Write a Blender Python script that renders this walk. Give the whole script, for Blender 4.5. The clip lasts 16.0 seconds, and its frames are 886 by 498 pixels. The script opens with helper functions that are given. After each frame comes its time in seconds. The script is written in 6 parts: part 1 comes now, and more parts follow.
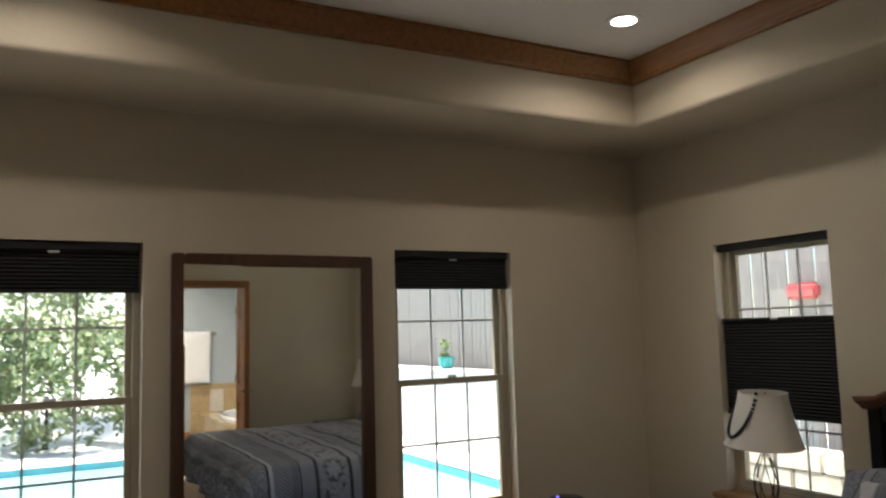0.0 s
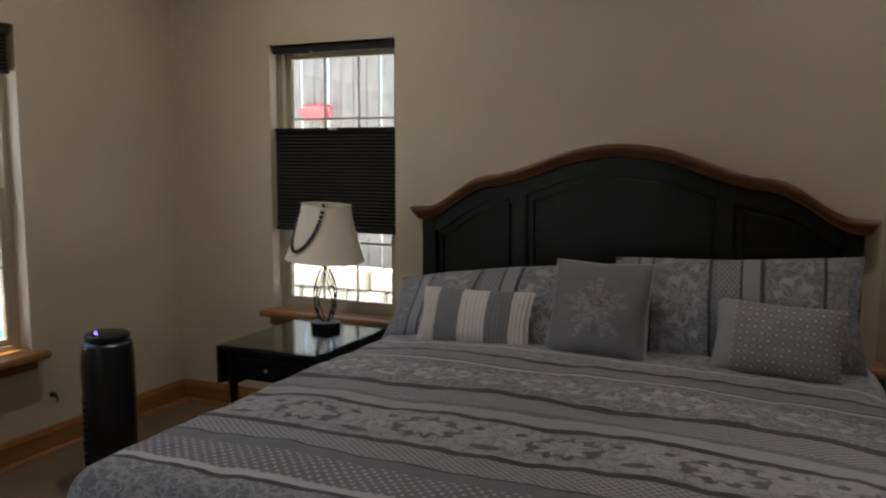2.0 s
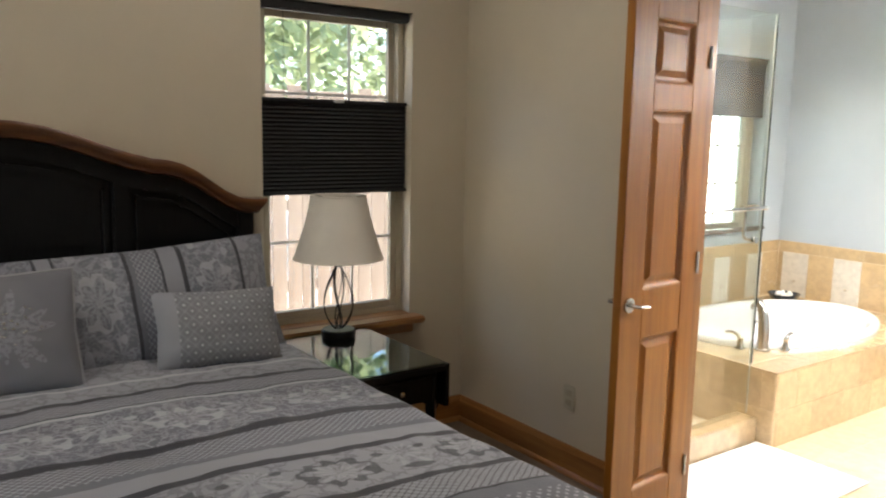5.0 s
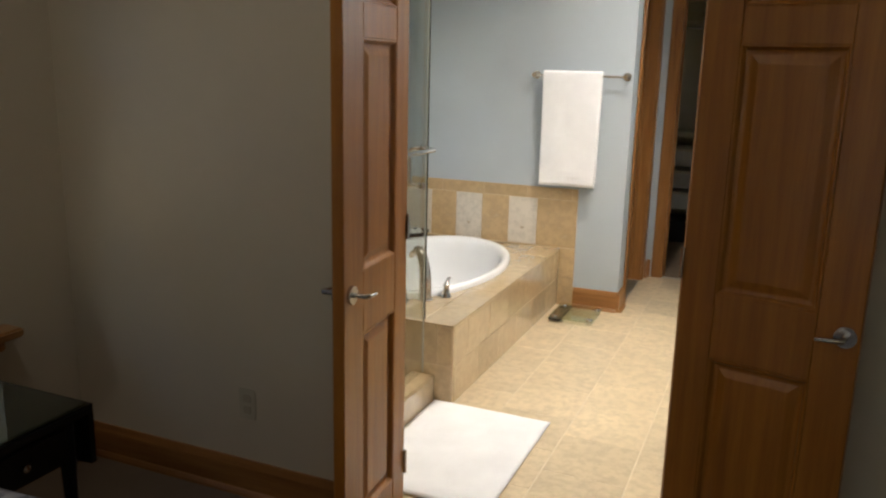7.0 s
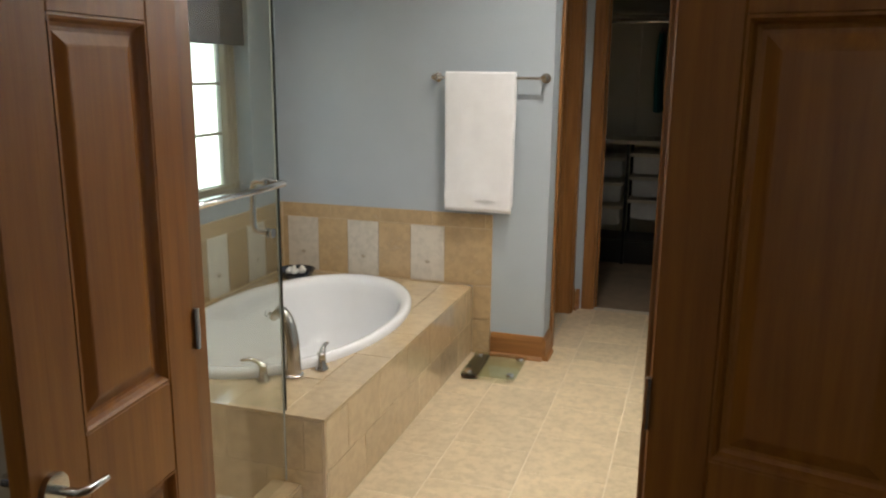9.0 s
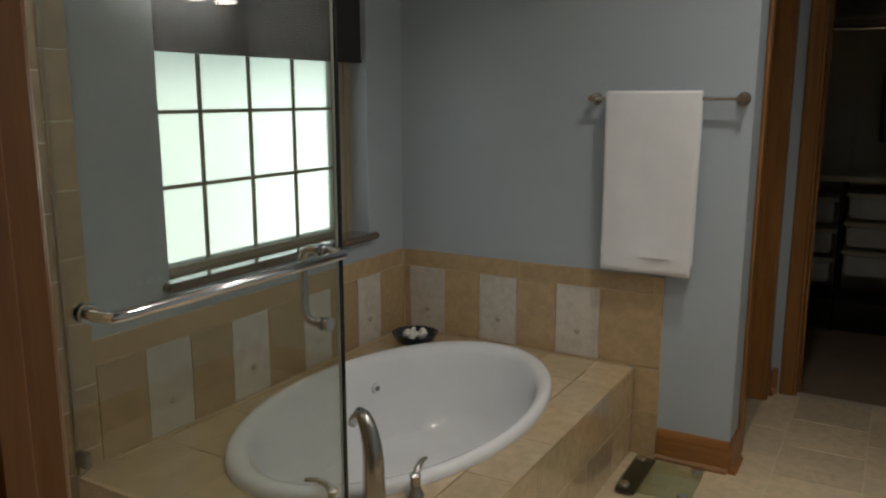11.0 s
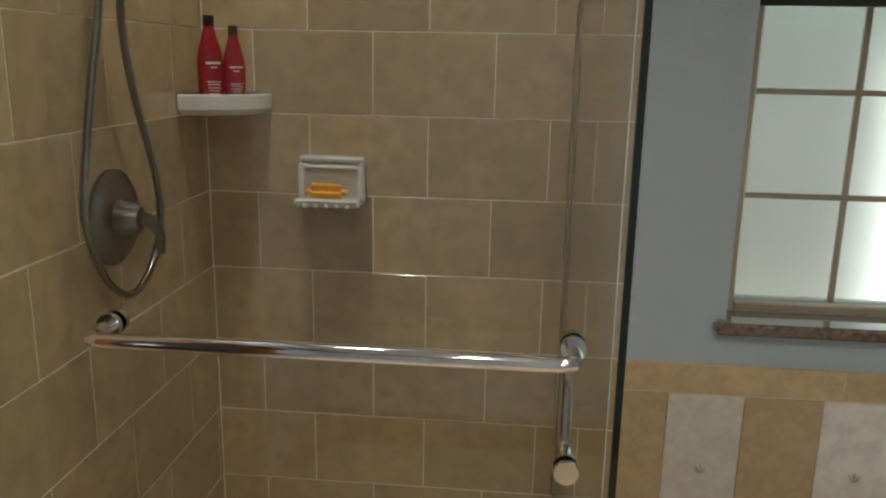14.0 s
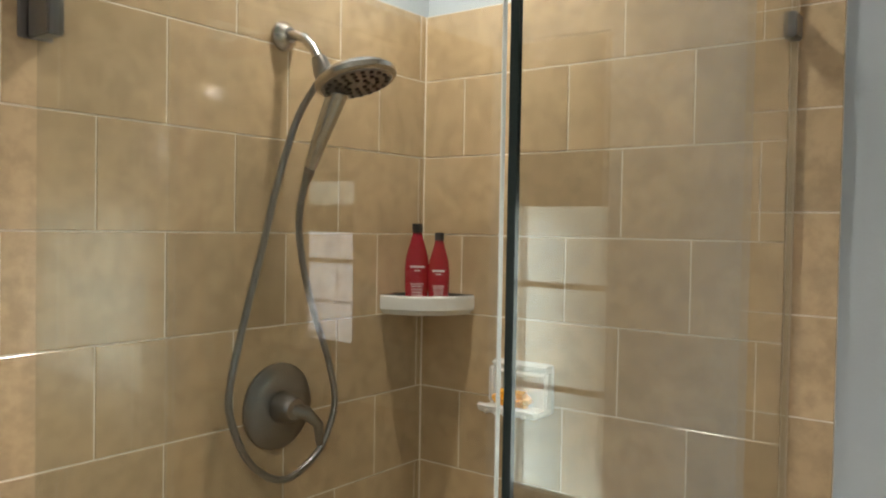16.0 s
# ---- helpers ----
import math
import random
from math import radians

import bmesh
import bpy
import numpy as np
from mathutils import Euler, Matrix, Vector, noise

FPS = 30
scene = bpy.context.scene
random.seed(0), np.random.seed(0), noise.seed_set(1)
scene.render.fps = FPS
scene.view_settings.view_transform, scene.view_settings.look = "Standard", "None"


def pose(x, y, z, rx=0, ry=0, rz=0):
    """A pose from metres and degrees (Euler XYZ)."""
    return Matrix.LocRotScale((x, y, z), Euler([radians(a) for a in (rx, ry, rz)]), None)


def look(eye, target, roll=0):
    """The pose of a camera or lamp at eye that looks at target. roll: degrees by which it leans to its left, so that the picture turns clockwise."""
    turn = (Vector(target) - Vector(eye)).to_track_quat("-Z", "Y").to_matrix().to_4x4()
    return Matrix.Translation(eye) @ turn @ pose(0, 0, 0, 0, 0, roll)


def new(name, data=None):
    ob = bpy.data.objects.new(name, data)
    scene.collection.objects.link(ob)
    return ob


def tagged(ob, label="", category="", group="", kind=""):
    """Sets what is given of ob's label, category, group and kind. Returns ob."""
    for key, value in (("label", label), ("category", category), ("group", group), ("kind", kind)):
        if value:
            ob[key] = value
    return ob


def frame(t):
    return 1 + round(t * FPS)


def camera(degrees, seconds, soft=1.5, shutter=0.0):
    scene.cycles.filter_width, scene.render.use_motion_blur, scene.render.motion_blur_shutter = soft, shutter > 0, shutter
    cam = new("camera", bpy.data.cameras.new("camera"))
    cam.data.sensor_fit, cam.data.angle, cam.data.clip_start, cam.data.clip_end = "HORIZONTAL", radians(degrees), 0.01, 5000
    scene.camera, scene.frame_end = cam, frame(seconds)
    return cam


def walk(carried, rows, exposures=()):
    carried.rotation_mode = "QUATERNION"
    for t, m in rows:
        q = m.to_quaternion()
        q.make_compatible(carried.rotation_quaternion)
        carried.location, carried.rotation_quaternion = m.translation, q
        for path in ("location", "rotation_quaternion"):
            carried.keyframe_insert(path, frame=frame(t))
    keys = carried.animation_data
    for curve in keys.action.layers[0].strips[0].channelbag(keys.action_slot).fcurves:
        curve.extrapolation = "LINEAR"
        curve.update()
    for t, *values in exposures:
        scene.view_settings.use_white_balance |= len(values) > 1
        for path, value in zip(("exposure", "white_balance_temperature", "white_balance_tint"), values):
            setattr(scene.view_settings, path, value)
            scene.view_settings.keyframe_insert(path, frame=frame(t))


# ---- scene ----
cam = camera(58.4, 16.0, soft=2.1, shutter=0.2)
PATH = [
    (0, (3.903, -3.743, 1.594), (2.156, -2.791, 1.801), -1.6),
    (0.5, (3.711, -3.723, 1.585), (2.107, -2.53, 1.65), -1.7),
    (1, (3.513, -3.772, 1.57), (2.095, -2.363, 1.495), -1.2),
    (1.5, (3.324, -3.764, 1.527), (2.139, -2.164, 1.337), -0.5),
    (2, (3.136, -3.654, 1.472), (2.33, -1.839, 1.24), 0.2),
    (2.5, (2.87, -3.702, 1.427), (2.383, -1.776, 1.196), 0.8),
    (3, (2.628, -3.742, 1.5), (2.508, -1.763, 1.242), 0.8),
    (3.5, (2.501, -3.664, 1.462), (2.643, -1.688, 1.188), 1.0),
    (4, (2.371, -3.536, 1.512), (2.873, -1.626, 1.193), 1.0),
    (4.5, (2.247, -3.411, 1.517), (3.061, -1.611, 1.206), 0.9),
    (5, (2.119, -3.264, 1.515), (3.265, -1.651, 1.223), 1.1),
    (5.2, (2.117, -3.21, 1.522), (3.347, -1.665, 1.203), 1.0),
    (7.3, (2.55, -2.404, 1.534), (4.395, -1.765, 1.103), 1.2),
    (7.5, (2.651, -2.381, 1.526), (4.523, -1.811, 1.109), 1.0),
    (8, (2.875, -2.33, 1.534), (4.768, -1.828, 1.124), 0.7),
    (8.2, (2.962, -2.323, 1.535), (4.854, -1.826, 1.118), 0.7),
    (10.3, (4.024, -2.205, 1.516), (5.747, -1.316, 1.027), 0.6),
    (10.5, (4.091, -2.176, 1.518), (5.798, -1.255, 1.029), 0.7),
    (11, (4.251, -2.079, 1.51), (5.95, -1.094, 1.133), 0.0),
    (11.5, (4.446, -2.027, 1.501), (6.104, -0.97, 1.131), -1.6),
    (12, (4.701, -2.004, 1.515), (6.17, -0.692, 1.164), -3.4),
    (12.5, (4.9, -1.952, 1.501), (6.105, -0.427, 1.03), -3.6),
    (12.8, (5.021, -1.955, 1.501), (6.052, -0.303, 1.049), -2.6),
    (13, (5.117, -1.913, 1.523), (5.99, -0.168, 1.083), 0.0),
    (13.5, (5.298, -1.913, 1.514), (5.581, 0.024, 1.105), -0.4),
    (14, (5.487, -1.936, 1.52), (5.31, 0.001, 1.055), 1.1),
    (14.5, (5.621, -1.868, 1.518), (5.158, 0.009, 1.006), 1.3),
    (15, (5.76, -1.786, 1.555), (4.975, 0.015, 1.181), 0.8),
    (15.5, (5.91, -1.688, 1.562), (4.89, 0.024, 1.393), 0.7),
    (16, (6.009, -1.64, 1.596), (4.804, -0.045, 1.546), 1.0),
]
EXPOSURES = [(0, 1.52, 6500, 10), (0.5, 1.1, 6450, 10), (1.0, 1.05, 6450, 10), (1.5, 1.3, 6450, 10), (2.0, 1.75, 6400, 10), (2.5, 2.12, 6300, 10), (3.0, 2.55, 6250, 10),
             (4.0, 2.9, 6250, 10), (4.5, 2.95, 6280, 10), (5.0, 2.65, 6300, 10), (5.2, 2.6, 6300, 10), (7.3, 1.3, 6400, 10), (8.2, 1.2, 6350, 10), (10.3, 0.2, 6300, 9), (11.0, -0.25, 6270, 9), (12.5, -0.6, 6200, 9),
             (13.0, -0.75, 6200, 9), (13.5, -0.6, 6300, 9), (14.0, 0.35, 6250, 9), (14.5, 1.0, 6400, 10), (15.5, 1.15, 6400, 10), (16.0, 1.02, 6350, 10)]
walk(cam, [(t, look(eye, target, roll)) for t, eye, target, roll in PATH], EXPOSURES)

# ---- world and sun ----
world = bpy.data.worlds.new("sky")
scene.world = world
world.use_nodes = True
wn = world.node_tree.nodes
sky = wn.new("ShaderNodeTexSky")
sky.sky_type = "NISHITA"
sky.sun_disc = False
sky.sun_elevation = radians(77)
sky.sun_rotation = radians(215)
wn["Background"].inputs["Strength"].default_value = 0.15
world.node_tree.links.new(sky.outputs[0], wn["Background"].inputs["Color"])
sun = new("sun", bpy.data.lights.new("sun", "SUN"))
sun.data.energy = 5.0
sun.data.angle = radians(0.5)
sun.data.color = (1.0, 0.95, 0.88)
SUN_AZ = radians(215)
sun.matrix_basis = look((8 * math.sin(SUN_AZ), 8 * math.cos(SUN_AZ), 34.6), (0, 0, 0))


# ---- materials ----
def mat(name):
    m = bpy.data.materials.new(name)
    m.use_nodes = True
    nt = m.node_tree
    return m, nt, nt.nodes["Principled BSDF"], nt.links


def noise_node(nt, scale, detail=4.0, src=None, rough=0.6, stretch=None):
    n = nt.nodes.new("ShaderNodeTexNoise")
    n.inputs["Scale"].default_value = scale
    n.inputs["Detail"].default_value = detail
    n.inputs["Roughness"].default_value = rough
    if src is None:
        src = nt.nodes.new("ShaderNodeTexCoord").outputs["Object"]
    if stretch:
        mp = nt.nodes.new("ShaderNodeMapping")
        mp.inputs["Scale"].default_value = stretch
        nt.links.new(src, mp.inputs["Vector"])
        src = mp.outputs["Vector"]
    nt.links.new(src, n.inputs["Vector"])
    return n


def ramp(nt, fac, stops, mode="LINEAR"):
    r = nt.nodes.new("ShaderNodeValToRGB")
    r.color_ramp.interpolation = mode
    el = r.color_ramp.elements
    while len(el) < len(stops):
        el.new(0.5)
    for e, (p, c) in zip(el, stops):
        e.position = p
        e.color = (*c, 1) if len(c) == 3 else c
    nt.links.new(fac, r.inputs["Fac"])
    return r


def mixc(nt, fac, a, b, mode="MIX"):
    m = nt.nodes.new("ShaderNodeMix")
    m.data_type, m.blend_type = "RGBA", mode
    for sock, v in ((m.inputs["Factor"], fac), (m.inputs["A"], a), (m.inputs["B"], b)):
        if isinstance(v, (int, float)):
            sock.default_value = v
        elif isinstance(v, tuple):
            sock.default_value = (*v, 1)
        else:
            nt.links.new(v, sock)
    return m.outputs["Result"]


def calc(nt, op, a, b=0.0, c=0.0):
    m = nt.nodes.new("ShaderNodeMath")
    m.operation = op
    for i, v in enumerate((a, b, c)):
        if isinstance(v, (int, float)):
            m.inputs[i].default_value = v
        else:
            nt.links.new(v, m.inputs[i])
    return m.outputs[0]


def bump(nt, b, height, strength=0.3, dist=0.01):
    n = nt.nodes.new("ShaderNodeBump")
    n.inputs["Strength"].default_value = strength
    n.inputs["Distance"].default_value = dist
    nt.links.new(height, n.inputs["Height"])
    nt.links.new(n.outputs["Normal"], b.inputs["Normal"])


def plain(name, col, rough=0.5, metal=0.0, var=0.12, scale=6.0, fine=60.0, bmp=0.15, dist=0.002, coat=0.0, rand=0.0, stretch=None, spec=0.5):
    """A painted, plastic or metal surface with soft variation at two scales."""
    m, nt, b, L = mat(name)
    n1, n2 = noise_node(nt, scale, stretch=stretch), noise_node(nt, fine, stretch=stretch)
    lo, hi = tuple(c * (1 - var) for c in col), tuple(min(1, c * (1 + var)) for c in col)
    c = ramp(nt, n1.outputs["Fac"], [(0.3, lo), (0.7, hi)]).outputs["Color"]
    c = mixc(nt, calc(nt, "MULTIPLY", n2.outputs["Fac"], 0.25), c, lo)
    if rand:
        o = nt.nodes.new("ShaderNodeObjectInfo")
        c = mixc(nt, 1.0, c, ramp(nt, o.outputs["Random"], [(0, (1 - rand,) * 3), (1, (1, 1, 1))]).outputs["Color"], "MULTIPLY")
    L.new(c, b.inputs["Base Color"])
    b.inputs["Metallic"].default_value = metal
    L.new(calc(nt, "MULTIPLY_ADD", n1.outputs["Fac"], 0.12, rough - 0.06), b.inputs["Roughness"])
    b.inputs["Coat Weight"].default_value = coat
    b.inputs["Specular IOR Level"].default_value = spec
    if bmp:
        bump(nt, b, n2.outputs["Fac"], bmp, dist)
    return m


def wood(name, dark, light, rough=0.4, axis=2, scale=1.0, coat=0.2):
    """Stained wood with long grain along the given axis."""
    m, nt, b, L = mat(name)
    st = [22.0 * scale] * 3
    st[axis] = 1.2 * scale
    n = noise_node(nt, 1.6, 8.0, stretch=tuple(st), rough=0.65)
    st2 = [90.0 * scale] * 3
    st2[axis] = 2.5 * scale
    f = noise_node(nt, 2.0, 3.0, stretch=tuple(st2))
    big = noise_node(nt, 2.2)
    c = ramp(nt, n.outputs["Fac"], [(0.28, dark), (0.5, tuple((p + q) / 2 for p, q in zip(dark, light))), (0.72, light)]).outputs["Color"]
    c = mixc(nt, calc(nt, "MULTIPLY", f.outputs["Fac"], 0.45), c, dark)
    c = mixc(nt, calc(nt, "MULTIPLY", big.outputs["Fac"], 0.25), c, tuple(q * 0.7 for q in dark))
    L.new(c, b.inputs["Base Color"])
    L.new(calc(nt, "MULTIPLY_ADD", f.outputs["Fac"], 0.2, rough - 0.1), b.inputs["Roughness"])
    b.inputs["Coat Weight"].default_value = coat
    b.inputs["Coat Roughness"].default_value = 0.2
    bump(nt, b, f.outputs["Fac"], 0.12, 0.002)
    return m


def glass(name, tint, rough=0.0, gloss=1.0):
    """A thin clear pane: it lets light straight through and mirrors at grazing angles."""
    m, nt, b, L = mat(name)
    nt.nodes.remove(b)
    tr, gl = nt.nodes.new("ShaderNodeBsdfTransparent"), nt.nodes.new("ShaderNodeBsdfGlossy")
    tr.inputs["Color"].default_value = (*tint, 1)
    gl.inputs["Roughness"].default_value = rough
    gl.inputs["Color"].default_value = (gloss, gloss, gloss, 1)
    fr, mx = nt.nodes.new("ShaderNodeLayerWeight"), nt.nodes.new("ShaderNodeMixShader")
    L.new(calc(nt, "MULTIPLY_ADD", calc(nt, "POWER", fr.outputs["Facing"], 5.0), 0.94, 0.042), mx.inputs["Fac"])
    L.new(tr.outputs[0], mx.inputs[1])
    L.new(gl.outputs[0], mx.inputs[2])
    L.new(mx.outputs[0], nt.nodes["Material Output"].inputs["Surface"])
    return m


def wall_paint(name, col):
    m, nt, b, L = mat(name)
    big, mid, fine = noise_node(nt, 0.9), noise_node(nt, 14.0), noise_node(nt, 130.0, 6.0)
    lo, hi = tuple(c * 0.93 for c in col), tuple(c * 1.05 for c in col)
    c = ramp(nt, big.outputs["Fac"], [(0.3, lo), (0.7, hi)]).outputs["Color"]
    c = mixc(nt, calc(nt, "MULTIPLY", mid.outputs["Fac"], 0.12), c, tuple(q * 0.85 for q in col))
    L.new(c, b.inputs["Base Color"])
    b.inputs["Roughness"].default_value = 0.62
    h = calc(nt, "ADD", fine.outputs["Fac"], calc(nt, "MULTIPLY", noise_node(nt, 38.0, 2.0).outputs["Fac"], 1.5))
    bump(nt, b, h, 0.25, 0.002)
    return m


def tile_mat(name, col, rough=0.25, var=0.16, coat=0.0):
    """Glazed stone-look ceramic, mottled, each tile a little different."""
    m, nt, b, L = mat(name)
    tc = nt.nodes.new("ShaderNodeTexCoord").outputs["Object"]
    o = nt.nodes.new("ShaderNodeObjectInfo")
    off = nt.nodes.new("ShaderNodeVectorMath")
    off.operation = "MULTIPLY_ADD"
    off.inputs[1].default_value = (1, 1, 1)
    comb = nt.nodes.new("ShaderNodeCombineXYZ")
    for i in range(3):
        L.new(calc(nt, "MULTIPLY", o.outputs["Random"], 7.0 + 5 * i), comb.inputs[i])
    L.new(tc, off.inputs[0])
    L.new(comb.outputs[0], off.inputs[2])
    n1, n2, n3 = (noise_node(nt, s, d, off.outputs[0]) for s, d in ((5.0, 6.0), (24.0, 6.0), (110.0, 2.0)))
    lo, hi = tuple(c * (1 - var) for c in col), tuple(min(1, c * (1 + var)) for c in col)
    c = ramp(nt, n1.outputs["Fac"], [(0.3, lo), (0.68, hi)]).outputs["Color"]
    c = mixc(nt, ramp(nt, n2.outputs["Fac"], [(0.42, (0, 0, 0)), (0.62, (0.55, 0.55, 0.55))]).outputs["Color"], c, tuple(q * 0.74 for q in lo))
    c = mixc(nt, calc(nt, "MULTIPLY", n3.outputs["Fac"], 0.2), c, hi)
    g = nt.nodes.new("ShaderNodeNewGeometry")
    sc = ramp(nt, o.outputs["Random"], [(0, (0.88,) * 3), (1, (1.06,) * 3)]).outputs["Color"]
    c = mixc(nt, 1.0, c, sc, "MULTIPLY")
    L.new(c, b.inputs["Base Color"])
    L.new(calc(nt, "MULTIPLY_ADD", n2.outputs["Fac"], 0.15, rough - 0.07), b.inputs["Roughness"])
    b.inputs["Coat Weight"].default_value = coat
    b.inputs["Coat Roughness"].default_value = 0.02
    b.inputs["Coat IOR"].default_value = 1.65
    bump(nt, b, n2.outputs["Fac"], 0.06, 0.003)
    return m


def emit(name, col, strength):
    m, nt, b, L = mat(name)
    b.inputs["Base Color"].default_value = (*col, 1)
    b.inputs["Emission Color"].default_value = (*col, 1)
    b.inputs["Emission Strength"].default_value = strength
    return m


M_WALL = wall_paint("khaki_wall_paint", (0.50, 0.43, 0.32))
M_BWALL = wall_paint("blue_grey_wall_paint", (0.42, 0.47, 0.515))
M_CEIL = wall_paint("ceiling_paint", (0.76, 0.73, 0.68))
M_WHITE = plain("white_paint", (0.78, 0.77, 0.74), 0.45, var=0.04)
M_OAK = wood("honey_oak", (0.19, 0.075, 0.018), (0.42, 0.19, 0.052), 0.36)
M_OAK_X = wood("honey_oak_x", (0.19, 0.075, 0.018), (0.42, 0.19, 0.052), 0.36, 0)
M_OAK_Y = wood("honey_oak_y", (0.19, 0.075, 0.018), (0.42, 0.19, 0.052), 0.36, 1)
M_DOOR = wood("stained_door_wood", (0.24, 0.082, 0.008), (0.48, 0.19, 0.022), 0.38, coat=0.05)
M_TRUNK = wood("red_brown_wood", (0.09, 0.02, 0.006), (0.24, 0.07, 0.02), 0.25, 1, coat=0.6)
M_MIRFR = wood("dark_brown_frame", (0.045, 0.018, 0.008), (0.11, 0.045, 0.02), 0.35)
M_BLACKW = plain("black_stained_wood", (0.006, 0.006, 0.006), 0.3, var=0.3, stretch=(18, 18, 1.5), spec=0.2)
M_HBRIM = wood("brown_rim_wood", (0.045, 0.014, 0.003), (0.19, 0.066, 0.012), 0.4, 0, coat=0.0)
M_SHADE = plain("black_shade_fabric", (0.013, 0.012, 0.012), 0.85, var=0.2, fine=300)
M_FRAME = plain("tan_window_frame", (0.36, 0.31, 0.22), 0.5, var=0.06)
M_GRILLE = plain("white_grille", (0.50, 0.50, 0.47), 0.5, var=0.06)
M_PANE = glass("window_glass", (0.97, 0.985, 0.98))
M_SHGLASS = glass("shower_glass", (0.91, 0.925, 0.91))
M_GEDGE = plain("dark_glass_edge", (0.010, 0.016, 0.014), 0.12, bmp=0)
M_SEAL = plain("clear_edge_seal", (0.55, 0.58, 0.55), 0.2, bmp=0)
M_STEEL = plain("brushed_nickel", (0.52, 0.50, 0.47), 0.24, 1.0, var=0.06, bmp=0.03)
M_DSTEEL = plain("dark_nickel", (0.29, 0.275, 0.26), 0.3, 1.0, var=0.08, bmp=0.03)
M_CHROME = plain("chrome", (0.75, 0.75, 0.76), 0.08, 1.0, var=0.03, bmp=0)
M_BLACKM = plain("black_metal", (0.012, 0.011, 0.010), 0.4, 0.6, var=0.2)
M_BLACKP = plain("black_plastic", (0.012, 0.012, 0.013), 0.3, var=0.15)
M_CERAM = plain("white_ceramic", (0.80, 0.79, 0.76), 0.12, var=0.03, bmp=0, coat=0.4)
M_TUB = plain("white_acrylic", (0.82, 0.83, 0.85), 0.1, var=0.02, bmp=0, coat=0.5)
M_TILE = tile_mat("tan_shower_tile", (0.52, 0.385, 0.23), 0.2, 0.12, 0.35)
M_WTILE = tile_mat("ochre_wainscot_tile", (0.51, 0.37, 0.205), 0.25, 0.06)
M_DTILE = tile_mat("tan_deck_tile", (0.57, 0.43, 0.255), 0.16, 0.06, 1.0)
M_FTILE = tile_mat("beige_floor_tile", (0.62, 0.50, 0.33), 0.3, 0.1)
M_STRIP = tile_mat("pale_strip_tile", (0.64, 0.59, 0.51), 0.3, 0.05)
M_GROUT = plain("pale_grout", (0.78, 0.70, 0.56), 0.85, var=0.1, fine=200)
M_DGROUT = plain("deck_grout", (0.56, 0.43, 0.27), 0.8, var=0.1, fine=200)
M_FGROUT = plain("floor_grout", (0.70, 0.60, 0.45), 0.85, var=0.1, fine=200)
M_STONE = plain("brown_granite", (0.16, 0.12, 0.09), 0.07, var=0.6, scale=60, fine=180, bmp=0, coat=1.0)
M_LINEN = plain("cream_linen_shade", (0.66, 0.61, 0.53), 0.85, var=0.05, fine=400, bmp=0.3)
M_TOWEL = plain("white_terry", (0.87, 0.87, 0.89), 0.95, var=0.05, fine=260, bmp=0.9, dist=0.004)
M_CARPET = plain("closet_carpet", (0.20, 0.15, 0.10), 0.95, var=0.2, fine=250, bmp=0.8)
M_MIRROR = plain("silvered_mirror", (0.86, 0.88, 0.86), 0.015, 1.0, var=0.01, bmp=0)
M_LAMP = emit("lamp_glow", (1.0, 0.93, 0.82), 14.0)


# ---- mesh helpers ----
def box(bm, x0, x1, y0, y1, z0, z1, bevel=0.0, seg=2):
    r = bmesh.ops.create_cube(bm, size=1)
    for v in r["verts"]:
        v.co = Vector((x0 + (v.co.x + 0.5) * (x1 - x0), y0 + (v.co.y + 0.5) * (y1 - y0), z0 + (v.co.z + 0.5) * (z1 - z0)))
    if bevel:
        es = list({e for v in r["verts"] for e in v.link_edges})
        bmesh.ops.bevel(bm, geom=es, offset=bevel, segments=seg, affect="EDGES")
    return bm


def boxm(*a, **k):
    return box(bmesh.new(), *a, **k)


def ring_path(bm, pts, rad, n=10, closed=False, cap=True):
    """A round bar through points; rad is one radius or one for each point."""
    pts = [Vector(p) for p in pts]
    rads = rad if isinstance(rad, (list, tuple)) else [rad] * len(pts)
    rings, up = [], None
    for i, p in enumerate(pts):
        a = pts[i - 1] if (i or closed) else p
        b = pts[(i + 1) % len(pts)] if (i < len(pts) - 1 or closed) else p
        d = (b - a).normalized()
        if up is None:
            up = Vector((0, 0, 1)) if abs(d.z) < 0.9 else Vector((1, 0, 0))
        s = d.cross(up).normalized()
        up = s.cross(d).normalized()
        rings.append([bm.verts.new(p + rads[i] * (math.cos(t) * s + math.sin(t) * up)) for t in (2 * math.pi * k / n for k in range(n))])
    m = len(rings)
    for i in range(m if closed else m - 1):
        A, B = rings[i], rings[(i + 1) % m]
        for k in range(n):
            bm.faces.new((A[k], A[(k + 1) % n], B[(k + 1) % n], B[k]))
    if cap and not closed:
        bm.faces.new(rings[0][::-1])
        bm.faces.new(rings[-1])
    return bm


def lathe(bm, prof, n=32, cx=0.0, cy=0.0, sx=1.0, sy=1.0, cap=True):
    """Turns a profile of (radius, height) about the vertical axis."""
    rings = [[bm.verts.new((cx + sx * r * math.cos(2 * math.pi * k / n), cy + sy * r * math.sin(2 * math.pi * k / n), z)) for k in range(n)] for r, z in prof]
    for A, B in zip(rings, rings[1:]):
        for k in range(n):
            bm.faces.new((A[k], A[(k + 1) % n], B[(k + 1) % n], B[k]))
    if cap:
        bm.faces.new(rings[0][::-1])
        bm.faces.new(rings[-1])
    return bm


